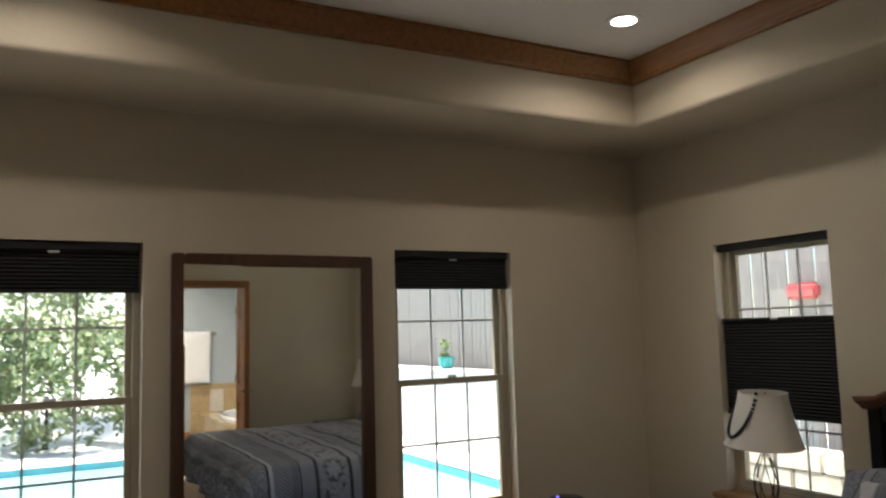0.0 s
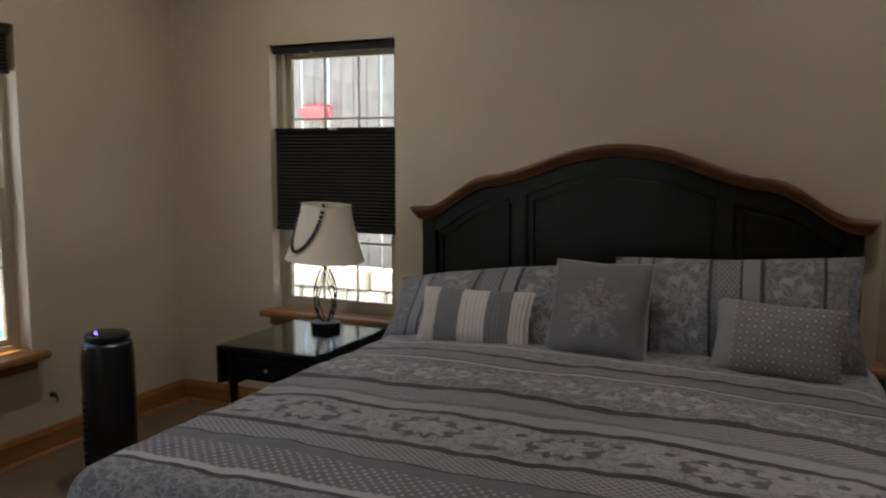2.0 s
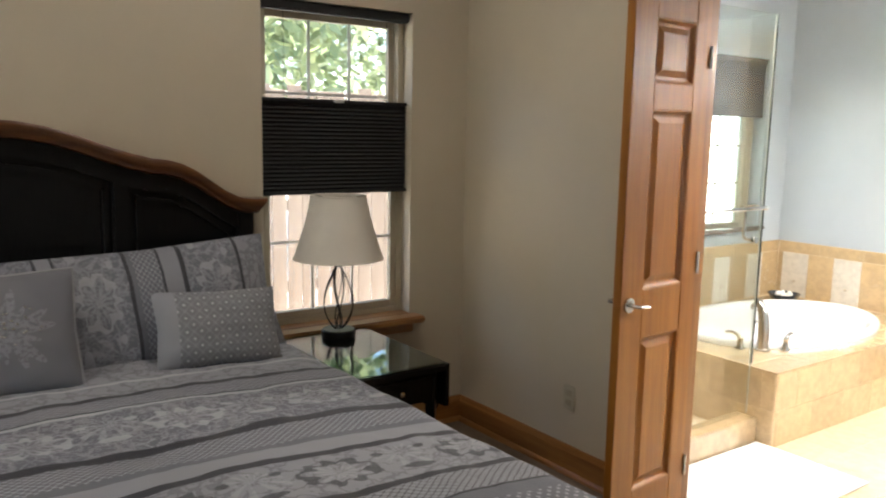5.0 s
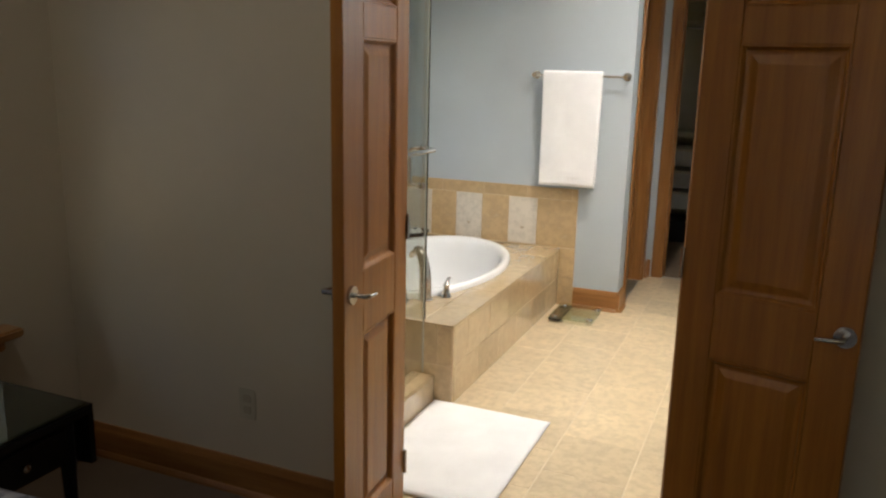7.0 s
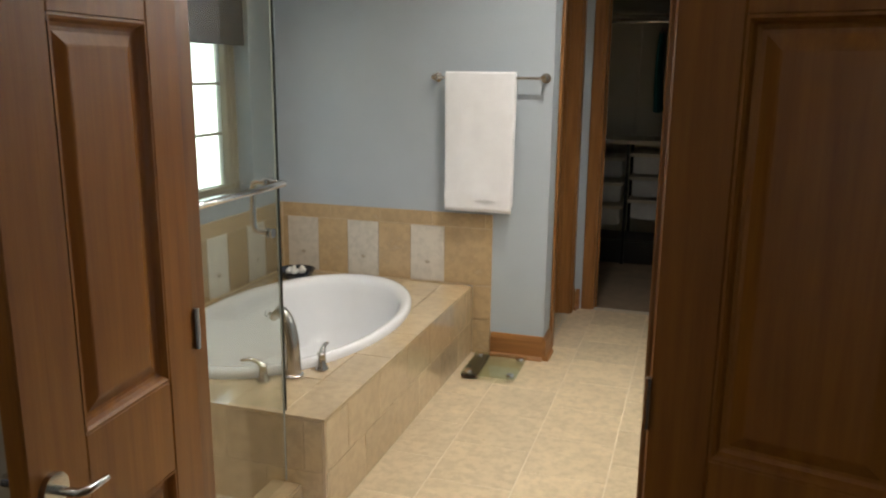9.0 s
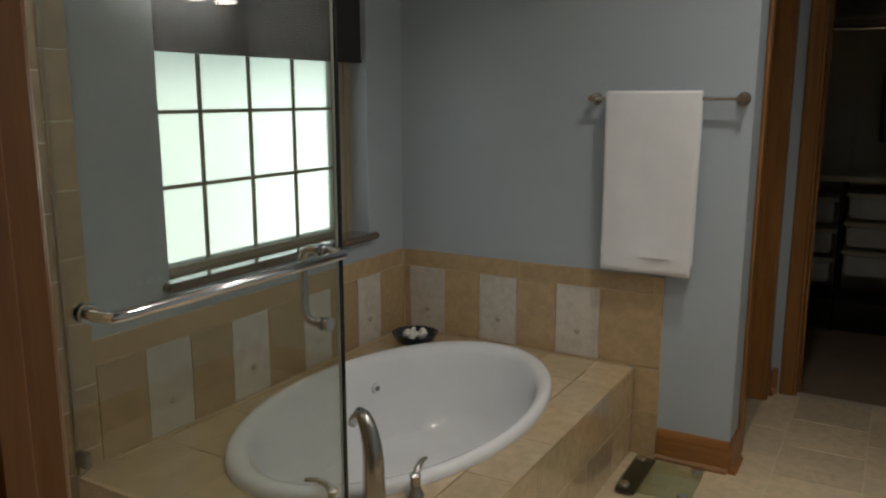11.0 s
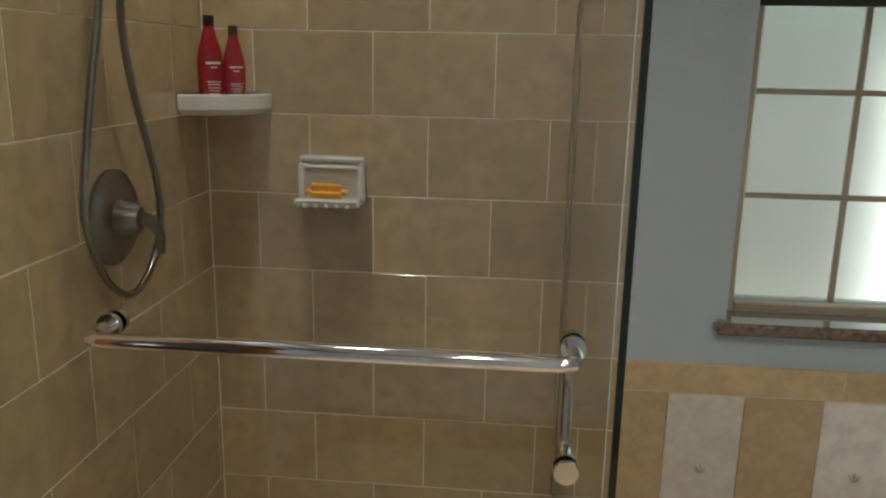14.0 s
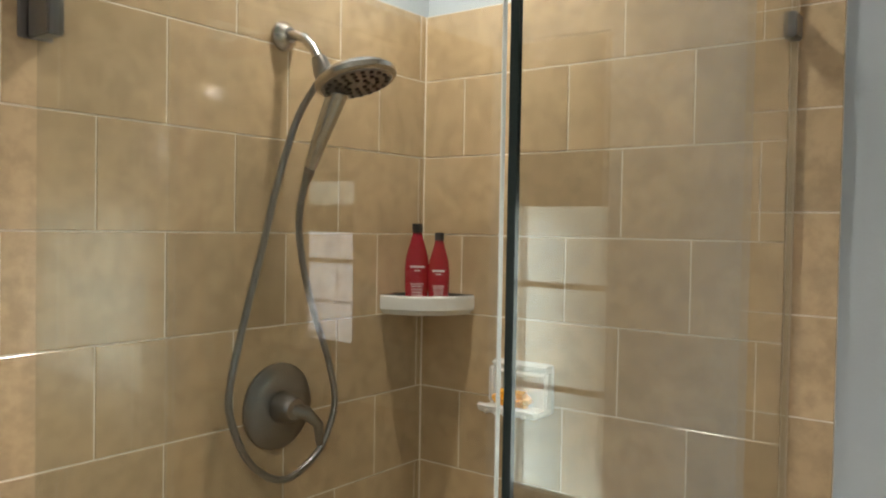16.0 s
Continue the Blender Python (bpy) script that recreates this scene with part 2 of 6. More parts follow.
def grid(bm, nu, nv, fn, uv=None):
    """A sheet of points fn(i / nu, j / nv); uv gives texture places in metres."""
    vs = [[bm.verts.new(fn(i / nu, j / nv)) for j in range(nv + 1)] for i in range(nu + 1)]
    lay = bm.loops.layers.uv.new("UVMap") if uv else None
    for i in range(nu):
        for j in range(nv):
            f = bm.faces.new((vs[i][j], vs[i + 1][j], vs[i + 1][j + 1], vs[i][j + 1]))
            if uv:
                for lp, (a, b) in zip(f.loops, ((i, j), (i + 1, j), (i + 1, j + 1), (i, j + 1))):
                    lp[lay].uv = uv(a / nu, b / nv)
    return bm


def mesh_of(name, bm, material, smooth=False):
    bmesh.ops.recalc_face_normals(bm, faces=bm.faces)
    me = bpy.data.meshes.new(name)
    bm.to_mesh(me)
    bm.free()
    me.materials.append(material)
    if smooth:
        me.shade_smooth()
        me.set_sharp_from_angle(angle=radians(40))
    return me


def part(name, bm, material, parent, label="", smooth=False):
    """Links a bmesh as one mesh under a thing or a part."""
    ob = new(name, mesh_of(name, bm, material, smooth))
    ob.parent = parent
    if parent is not None and parent.type == "MESH":
        ob.matrix_parent_inverse = Matrix.Identity(4)
    if label:
        ob["label"] = label
    return ob


def thing(name, label, category, at=None, group="", kind=""):
    e = new(name)
    e.empty_display_size = 0.1
    if at is not None:
        e.matrix_basis = at
    return tagged(e, label, category, group, kind)


def single(name, bm, material, label, category, kind="", smooth=False, group=""):
    return tagged(part(name, bm, material, None, "", smooth), label, category, group, kind)


def slab(bm, axis, p0, p1, u0, u1, z0, z1, holes):
    """A wall between planes p0 and p1 of an axis, with square holes (u0, u1, z0, z1) right through it."""
    us = sorted({u0, u1, *(h[0] for h in holes), *(h[1] for h in holes)})
    zs = sorted({z0, z1, *(h[2] for h in holes), *(h[3] for h in holes)})

    def full(i, j):
        if not (0 <= i < len(us) - 1 and 0 <= j < len(zs) - 1):
            return False
        u, z = (us[i] + us[i + 1]) / 2, (zs[j] + zs[j + 1]) / 2
        return not any(h[0] < u < h[1] and h[2] < z < h[3] for h in holes)

    def P(p, u, z):
        return bm.verts.new((p, u, z) if axis == "x" else (u, p, z))

    for i in range(len(us) - 1):
        for j in range(len(zs) - 1):
            if not full(i, j):
                continue
            a, b, c, d = us[i], us[i + 1], zs[j], zs[j + 1]
            for p in (p0, p1):
                bm.faces.new([P(p, a, c), P(p, b, c), P(p, b, d), P(p, a, d)])
            for di, dj, q in ((-1, 0, ((a, c), (a, d))), (1, 0, ((b, c), (b, d))), (0, -1, ((a, c), (b, c))), (0, 1, ((a, d), (b, d)))):
                if not full(i + di, j + dj):
                    (e, f), (g, h) = q
                    bm.faces.new([P(p0, e, f), P(p0, g, h), P(p1, g, h), P(p1, e, f)])
    bmesh.ops.remove_doubles(bm, verts=bm.verts, dist=1e-5)
    return bm


def sweep_rect(bm, x0, x1, y0, y1, prof, close=False):
    """Sweeps a profile of (inset, height) round the inside of a rectangle."""
    rows = [[bm.verts.new(c) for c in ((x0 + o, y0 + o, z), (x1 - o, y0 + o, z), (x1 - o, y1 - o, z), (x0 + o, y1 - o, z))] for o, z in prof]
    for A, B in (list(zip(rows, rows[1:])) + ([(rows[-1], rows[0])] if close else [])):
        for k in range(4):
            bm.faces.new((A[k], A[(k + 1) % 4], B[(k + 1) % 4], B[k]))
    return bm

# ---- bedroom shell ----
SOFFIT, TOP, WX = 2.745, 3.117, -0.2
TRAY = (0.455, 3.95, -4.68, -0.565)
SOUTH = -5.3
NW = (0.468, 1.243, 0.61, 2.07)
NE = (3.472, 4.237, 0.61, 2.07)
W1 = (-1.825, -1.035, 0.53, 2.07)
W2 = (-3.972, -3.184, 0.53, 2.07)
SW = (0.62, 1.36, 0.53, 2.07)
DOOR = (-2.275, -1.345, 0.0, 2.06)
BWIN = (6.02, 7.165, 0.885, 2.05)


def setting(name, bm, material, label, category, smooth=False):
    return single(name, bm, material, label, category, "structure", smooth)


setting("wall_west", slab(bmesh.new(), "x", WX - 0.2, WX, SOUTH - 0.2, 0.2, -0.2, 3.3, [W1, W2]), M_WALL, "khaki painted bedroom wall with two windows", "wall")
setting("wall_north", slab(bmesh.new(), "y", 0.0, 0.2, WX, 4.644, -0.2, 3.3, [NW, NE]), M_WALL, "khaki painted bedroom wall behind the bed", "wall")
setting("wall_east", slab(bmesh.new(), "x", 4.57, 4.644, SOUTH, 0.0, -0.2, 3.3, [DOOR]), M_WALL, "khaki painted bedroom wall with a doorway", "wall")
setting("wall_south", slab(bmesh.new(), "y", SOUTH - 0.2, SOUTH, WX, 4.644, -0.2, 3.3, [SW]), M_WALL, "khaki painted bedroom wall with one window", "wall")
M_BCARPET = plain("brown_bedroom_carpet", (0.165, 0.115, 0.075), 0.95, var=0.18, scale=3, fine=240, bmp=0.9, dist=0.006)
setting("floor", boxm(WX, 4.60, SOUTH, 0.0, -0.2, 0.0), M_BCARPET, "brown carpeted bedroom floor", "floor")

# tray ceiling with a rounded soffit edge
prof = [(-0.66, SOFFIT), (-0.03, SOFFIT)]
prof += [(-0.03 + 0.03 * math.sin(a), SOFFIT + 0.03 - 0.03 * math.cos(a)) for a in (radians(15 * k) for k in range(1, 7))]
prof += [(0.0, TOP)]
bm = sweep_rect(bmesh.new(), *TRAY, prof)
setting("ceiling_soffit", bm, M_WALL, "khaki painted soffit round the tray ceiling", "ceiling", True)
setting("ceiling", boxm(WX, 4.57, SOUTH, 0.0, TOP, TOP + 0.1), M_CEIL, "off-white painted tray ceiling", "ceiling")
bm = sweep_rect(bmesh.new(), *TRAY,
                [(0.001, 3.0), (0.018, 3.0), (0.024, 3.01), (0.024, 3.022), (0.034, 3.035), (0.06, 3.07), (0.078, 3.096), (0.09, 3.1), (0.09, 3.116), (0.001, 3.116)], True)
setting("crown_trim", bm, M_OAK_X, "honey brown wooden crown moulding of the tray ceiling", "trim")


def can_light(x, y, z, power, spread=150):
    t = thing("ceiling_light", "round white recessed ceiling light, lit", "ceiling light", pose(x, y, z), "recessed lights")
    part("trim_ring", lathe(bmesh.new(), [(0.062, 0.0), (0.062, -0.006), (0.09, -0.006), (0.092, -0.002), (0.092, 0.0)], 28, cap=False), M_WHITE, t, "", True)
    part("lens", lathe(bmesh.new(), [(0.0, -0.003), (0.062, -0.003)], 28, cap=False), M_LAMP, t)
    lamp = new("lamp", bpy.data.lights.new("lamp", "AREA"))
    lamp.data.shape, lamp.data.size, lamp.data.energy = "DISK", 0.12, power
    lamp.data.spread = radians(spread)
    lamp.data.color = (1.0, 0.91, 0.80)
    lamp.matrix_basis = pose(x, y, z - 0.02)
    return t


def run(bm, a, b, side, prof):
    """Sweeps a profile of (out from the wall, height) along a straight run from a to b; side is the way out from the wall."""
    A = [bm.verts.new((a[0] + side[0] * o, a[1] + side[1] * o, z)) for o, z in prof]
    B = [bm.verts.new((b[0] + side[0] * o, b[1] + side[1] * o, z)) for o, z in prof]
    n = len(prof)
    for k in range(n):
        bm.faces.new((A[k], A[(k + 1) % n], B[(k + 1) % n], B[k]))
    bm.faces.new(A)
    bm.faces.new(B[::-1])


BASE = [(0.0, 0.0), (0.018, 0.0), (0.018, 0.105), (0.012, 0.122), (0.008, 0.132), (0.0, 0.132)]
SHOE = [(0.0181, 0.0), (0.034, 0.0), (0.032, 0.01), (0.025, 0.019), (0.0181, 0.022)]


def baseboard(runs, mats=(M_OAK_X, M_OAK_Y)):
    for a, b, side in runs:
        bm = bmesh.new()
        run(bm, a, b, side, BASE)
        run(bm, a, b, side, SHOE)
        setting("baseboard", bm, mats[0] if side[1] else mats[1], "honey brown wooden baseboard along the wall", "baseboard")


baseboard([((WX, 0.0), (4.57, 0.0), (0, -1)), ((WX, -0.02), (WX, SOUTH), (1, 0)), ((4.57, -0.02), (4.57, -1.265), (-1, 0)), ((4.57, -2.325), (4.57, SOUTH), (-1, 0)),
           ((WX + 0.02, SOUTH), (4.55, SOUTH), (0, 1))])


# ---- windows: local x along the wall, y out through it ----
def window(name, m, w, z0, z1, meet, label):
    t = thing(name, label, "window", m, kind="structure")
    y0, y1, f = 0.075, 0.15, 0.035
    bm = bmesh.new()
    for a in ((0, f, z0, z1), (w - f, w, z0, z1), (f, w - f, z0, z0 + f), (f, w - f, z1 - f, z1)):
        box(bm, a[0], a[1], y0, y1, a[2], a[3], 0.003, 1)
    part("window_frame", bm, M_FRAME, t)
    for nm, ya, za, zb in (("lower_sash", 0.08, z0 + f, meet + 0.02), ("upper_sash", 0.112, meet - 0.02, z1 - f)):
        s, yb = 0.032, ya + 0.03
        bm = bmesh.new()
        for a in ((f, f + s, za, zb), (w - f - s, w - f, za, zb), (f + s, w - f - s, za, za + s), (f + s, w - f - s, zb - s, zb)):
            box(bm, a[0], a[1], ya, yb, a[2], a[3], 0.003, 1)
        sash = part(nm, bm, M_FRAME, t)
        xa, xb = f + s, w - f - s
        part("pane", boxm(xa, xb, ya + 0.013, ya + 0.017, za + s, zb - s), M_PANE, sash).visible_shadow = False
        bm = bmesh.new()
        for k in (1, 2):
            x = xa + (xb - xa) * k / 3
            box(bm, x - 0.006, x + 0.006, ya + 0.006, ya + 0.012, za + s, zb - s)
        zc = (za + zb) / 2
        box(bm, xa, xb, ya + 0.005, ya + 0.0115, zc - 0.006, zc + 0.006)
        part("grille", bm, M_GRILLE, sash)
    part("latch", boxm(w / 2 - 0.03, w / 2 + 0.03, 0.068, 0.09, meet + 0.02, meet + 0.034, 0.004), M_WHITE, t)
    bm = box(bmesh.new(), -0.035, w + 0.035, -0.1, 0.0, z0 - 0.028, z0 + 0.006, 0.008, 3)
    box(bm, 0.001, w - 0.001, 0.0, 0.078, z0 - 0.02, z0 + 0.006)
    part("window_sill", bm, M_OAK_X, t, "honey brown wooden window sill")
    part("apron", boxm(-0.01, w + 0.01, -0.03, -0.001, z0 - 0.085, z0 - 0.03, 0.006), M_OAK_X, t)
    return t


def pleats(bm, x0, x1, za, zb, y=0.045, step=0.019, d=0.009):
    n = max(2, int(round((zb - za) / step)))
    rows = []
    for i in range(2 * n + 1):
        z = za + (zb - za) * i / (2 * n)
        o = d * (i % 2)
        rows.append((bm.verts.new((x0, y - o, z)), bm.verts.new((x1, y - o, z)), bm.verts.new((x0, y + 0.016, z)), bm.verts.new((x1, y + 0.016, z))))
    for A, B in zip(rows, rows[1:]):
        bm.faces.new((A[0], A[1], B[1], B[0]))
        bm.faces.new((A[3], A[2], B[2], B[3]))
        bm.faces.new((A[0], B[0], B[2], A[2]))
        bm.faces.new((A[1], A[3], B[3], B[1]))
    return bm


def shade(m, w, z1, top, bottom, label):
    t = thing("window_shade", label, "window shade", m, "cellular window shades")
    part("head_rail", boxm(0.006, w - 0.006, 0.015, 0.066, z1 - 0.045, z1 - 0.002, 0.006), M_SHADE, t)
    part("fabric", pleats(bmesh.new(), 0.01, w - 0.01, bottom + 0.018, top - 0.012), M_SHADE, t)
    part("bottom_rail", boxm(0.008, w - 0.008, 0.025, 0.06, bottom, bottom + 0.018, 0.004), M_SHADE, t)
    if top < z1 - 0.1:
        part("top_rail", boxm(0.008, w - 0.008, 0.025, 0.06, top - 0.012, top + 0.006, 0.004), M_SHADE, t)
        for x in (0.12, w - 0.12):
            part("cord", ring_path(bmesh.new(), [(x, 0.042, top), (x, 0.042, z1 - 0.04)], 0.0012, 5), M_SHADE, t)
    part("pull_tab", boxm(w / 2 - 0.025, w / 2 + 0.025, 0.017, 0.026, (top if top < z1 - 0.1 else z1 - 0.05) - 0.008, (top if top < z1 - 0.1 else z1 - 0.05) + 0.004, 0.002), M_GRILLE, t)
    return t


for k, (nm, (u0, u1, z0, z1), m) in enumerate((("window_1", NW, pose(NW[0], 0, 0)), ("window_2", NE, pose(NE[0], 0, 0)), ("window_3", W1, pose(WX, W1[0], 0, 0, 0, 90)), ("window_4", W2, pose(WX, W2[0], 0, 0, 0, 90)), ("window_6", SW, pose(SW[1], SOUTH, 0, 0, 0, 180)))):
    window(nm, m, u1 - u0, z0, z1, 1.335 if k < 2 else 1.30, "tan framed double-hung window with white grilles")
    top, bottom, lab = ((1.617, 1.062, "black pleated shade, lowered from the top"), (1.645, 1.222, "black pleated shade, lowered from the top"), (z1 - 0.03, 1.845, "black pleated shade raised to the window's top"), (z1 - 0.03, 1.825, "black pleated shade raised to the window's top"), (1.79, 1.56, "black pleated shade, lowered from the top"))[k]
    shade(m, u1 - u0, z1, top, bottom, lab)

# ---- bathroom shell ----
BE, BS, BCEIL = 7.445, -3.05, 2.745
setting("wall_bath_west", slab(bmesh.new(), "x", 4.646, 4.71, BS, 0.0, -0.2, 3.3, [DOOR]), M_BWALL, "blue-grey painted bathroom wall with a doorway", "wall")
setting("wall_bath_north", slab(bmesh.new(), "y", 0.0, 0.2, 4.646, 7.6, -0.2, 3.3, [BWIN]), M_BWALL, "blue-grey painted bathroom wall with a window", "wall")
setting("wall_bath_east", slab(bmesh.new(), "x", BE, 7.6, -1.575, 0.0, -0.2, 3.3, []), M_BWALL, "blue-grey painted bathroom wall behind the tub", "wall")
setting("wall_hall_north", slab(bmesh.new(), "y", -1.575, -1.44, 7.601, 8.5, -0.2, 3.3, [(7.68, 8.36, 0.0, 2.06)]), M_BWALL, "blue-grey painted hall wall with a doorway", "wall")
setting("wall_hall_south", slab(bmesh.new(), "y", -2.6, -2.44, 7.5, 8.5, -0.2, 3.3, []), M_BWALL, "blue-grey painted hall wall", "wall")
setting("wall_bath_southeast", slab(bmesh.new(), "x", 7.5, 7.6, BS, -2.601, -0.2, 3.3, []), M_BWALL, "blue-grey painted bathroom wall", "wall")
setting("wall_bath_south", slab(bmesh.new(), "y", BS - 0.15, BS, 4.646, 7.6, -0.2, 3.3, []), M_BWALL, "blue-grey painted bathroom wall behind the vanity lights", "wall")
setting("wall_closet_west", slab(bmesh.new(), "x", 8.501, 8.61, -3.6, -0.3, -0.2, 3.3, [(-2.31, -1.695, 0.0, 2.06)]), M_BWALL, "blue-grey painted wall with the closet doorway", "wall")
M_CWALL = wall_paint("cream_closet_paint", (0.62, 0.58, 0.47))
setting("wall_closet_east", slab(bmesh.new(), "x", 10.35, 10.5, -3.6, -0.3, -0.2, 3.3, []), M_CWALL, "cream painted closet wall", "wall")
setting("wall_closet_north", slab(bmesh.new(), "y", -0.45, -0.3, 8.612, 10.35, -0.2, 3.3, []), M_CWALL, "cream painted closet wall", "wall")
setting("wall_closet_south", slab(bmesh.new(), "y", -3.6, -3.45, 8.612, 10.35, -0.2, 3.3, []), M_CWALL, "cream painted closet wall", "wall")
setting("wall_toilet_room_north", slab(bmesh.new(), "y", -0.2, -0.05, 7.601, 8.5, -0.2, 3.3, []), M_BWALL, "blue-grey painted wall of the side room", "wall")
setting("ceiling_bath", boxm(4.646, 10.5, BS - 0.15, 0.0, BCEIL, BCEIL + 0.1), M_CEIL, "white painted bathroom ceiling", "ceiling")
setting("closet_carpet", boxm(8.56, 10.35, -3.45, -0.45, -0.1, 0.006), M_CARPET, "brown carpet on the closet floor", "floor")
bath_floor = thing("bath_floor", "beige stone-look tile bathroom floor", "floor", kind="structure")
part("grout_bed", boxm(4.6, 8.56, BS, 0.0, -0.2, -0.0015), M_FGROUT, bath_floor)
baseboard([((BE, -1.282), (BE, -1.575), (-1, 0)), ((BE - 0.018, -1.575), (7.60, -1.575), (0, -1)), ((8.43, -1.575), (8.5, -1.575), (0, -1)), ((8.501, -1.594), (8.501, -1.62), (-1, 0)),
           ((8.501, -2.376), (8.501, -2.42), (-1, 0)), ((7.50, -2.44), (8.48, -2.44), (0, 1)), ((7.5, -2.44), (7.5, BS), (-1, 0)), ((4.71, -2.33), (4.71, BS), (1, 0)), ((4.73, BS), (7.48, BS), (0, 1))])


def casing(name, axis, planes, u0, u1, top, w=0.07, d=0.016, label="honey brown wooden door frame and casing"):
    """Jambs and head inside an opening, and flat casing on the wall faces."""
    t = thing(name, label, "door frame", kind="structure")
    p0, p1 = planes

    def put(nm, a, b, u, v, z0, z1, bev=0.003, m=M_OAK):
        bm = boxm(a, b, u, v, z0, z1, bev, 1) if axis == "x" else boxm(u, v, a, b, z0, z1, bev, 1)
        part(nm, bm, m, t)

    put("jamb", p0 - 0.004, p1 + 0.004, u0, u0 + 0.019, 0.0, top - 0.019)
    put("jamb", p0 - 0.004, p1 + 0.004, u1 - 0.019, u1, 0.0, top - 0.019)
    put("head_jamb", p0 - 0.004, p1 + 0.004, u0, u1, top - 0.019, top, m=M_OAK_Y if axis == "x" else M_OAK_X)
    mid = (p0 + p1) / 2
    put("stop", mid - 0.0, mid + 0.035, u0 + 0.0191, u0 + 0.03, 0.0, top - 0.03)
    put("stop", mid - 0.0, mid + 0.035, u1 - 0.03, u1 - 0.0191, 0.0, top - 0.03)
    for a, b in ((p0 - d - 0.0005, p0 - 0.0005), (p1 + 0.0005, p1 + d + 0.0005)):
        put("casing", a, b, u0 - w + 0.006, u0 + 0.006, 0.0, top + w - 0.006, 0.005)
        put("casing", a, b, u1 - 0.006, u1 + w - 0.006, 0.0, top + w - 0.006, 0.005)
        put("head_casing", a, b, u0 + 0.0062, u1 - 0.0062, top - 0.006, top + w - 0.006, 0.005, M_OAK_Y if axis == "x" else M_OAK_X)
    return t


casing("door_1", "x", (4.57, 4.71), DOOR[0], DOOR[1], DOOR[3])
casing("door_2", "x", (8.501, 8.61), -2.31, -1.695, 2.06)
casing("door_3", "y", (-1.575, -1.44), 7.68, 8.36, 2.06)


def door_leaf(m, w, h, flip, f, grip, label):
    """A narrow three-panel leaf: local x from the hinge to the free edge, y through its thickness."""
    t = thing("door_leaf", label, "door", m, "double doors to the bathroom")
    T, s = 0.035, 0.092
    rails = [(0.012, 0.23), (0.805, 0.98), (1.605, 1.695), (h - 0.12, h)]
    bm = bmesh.new()
    for a, b in ((0.0, s), (w - f, w)):
        box(bm, a, b, -T / 2, T / 2, 0.012, h, 0.003, 1)
    part("stile", bm, M_DOOR, t)
    for a, b in rails:
        part("rail", boxm(s, w - f, -T / 2 + 0.0005, T / 2 - 0.0005, a, b, 0.002, 1), M_DOOR, t)
    for (_, a), (b, _) in zip(rails, rails[1:]):
        bm = bmesh.new()
        for sy in (-1, 1):
            rows = [[bm.verts.new((s + q, sy * d, a + q)), bm.verts.new((w - f - q, sy * d, a + q)), bm.verts.new((w - f - q, sy * d, b - q)), bm.verts.new((s + q, sy * d, b - q))] for q, d in ((0.0, 0.017), (0.004, 0.0172), (0.008, 0.013), (0.012, 0.005), (0.018, 0.0025), (0.024, 0.0025), (0.042, 0.0105), (0.046, 0.0115))]
            for A, B in zip(rows, rows[1:]):
                for k in range(4):
                    bm.faces.new((A[k], A[(k + 1) % 4], B[(k + 1) % 4], B[k]))
            bm.faces.new(rows[-1])
        part("panel", bm, M_DOOR, t)
    for sy in (-1, 1):
        bm = bmesh.new()
        ring_path(bm, [(w - grip, sy * T / 2, 0.935), (w - grip, sy * (T / 2 + 0.01), 0.935)], 0.026, 20)
        ring_path(bm, [(w - grip, sy * (T / 2 + 0.008), 0.935), (w - grip, sy * (T / 2 + 0.045), 0.935), (w - grip - 0.01, sy * (T / 2 + 0.052), 0.935), (w - grip - 0.058, sy * (T / 2 + 0.05), 0.93)], [0.007, 0.007, 0.007, 0.005], 10)
        part("lever_handle", bm, M_STEEL, t, "brushed nickel lever handle", True)
    for z in (0.25, 1.05, 1.8):
        part("hinge", ring_path(bmesh.new(), [(0.0, flip * 0.022, z - 0.04), (0.0, flip * 0.022, z + 0.04)], 0.006, 8), M_STEEL, t)
    return t


door_leaf(pose(4.60, -1.399, 0, 0, 0, 184.5), 0.447, 2.03, 1, 0.125, 0.042, "honey brown stained panelled door leaf, standing open")
door_leaf(pose(4.545, -2.262, 0, 0, 0, 257), 0.437, 2.03, -1, 0.1, 0.032, "dark brown stained panelled door leaf, folded back open")


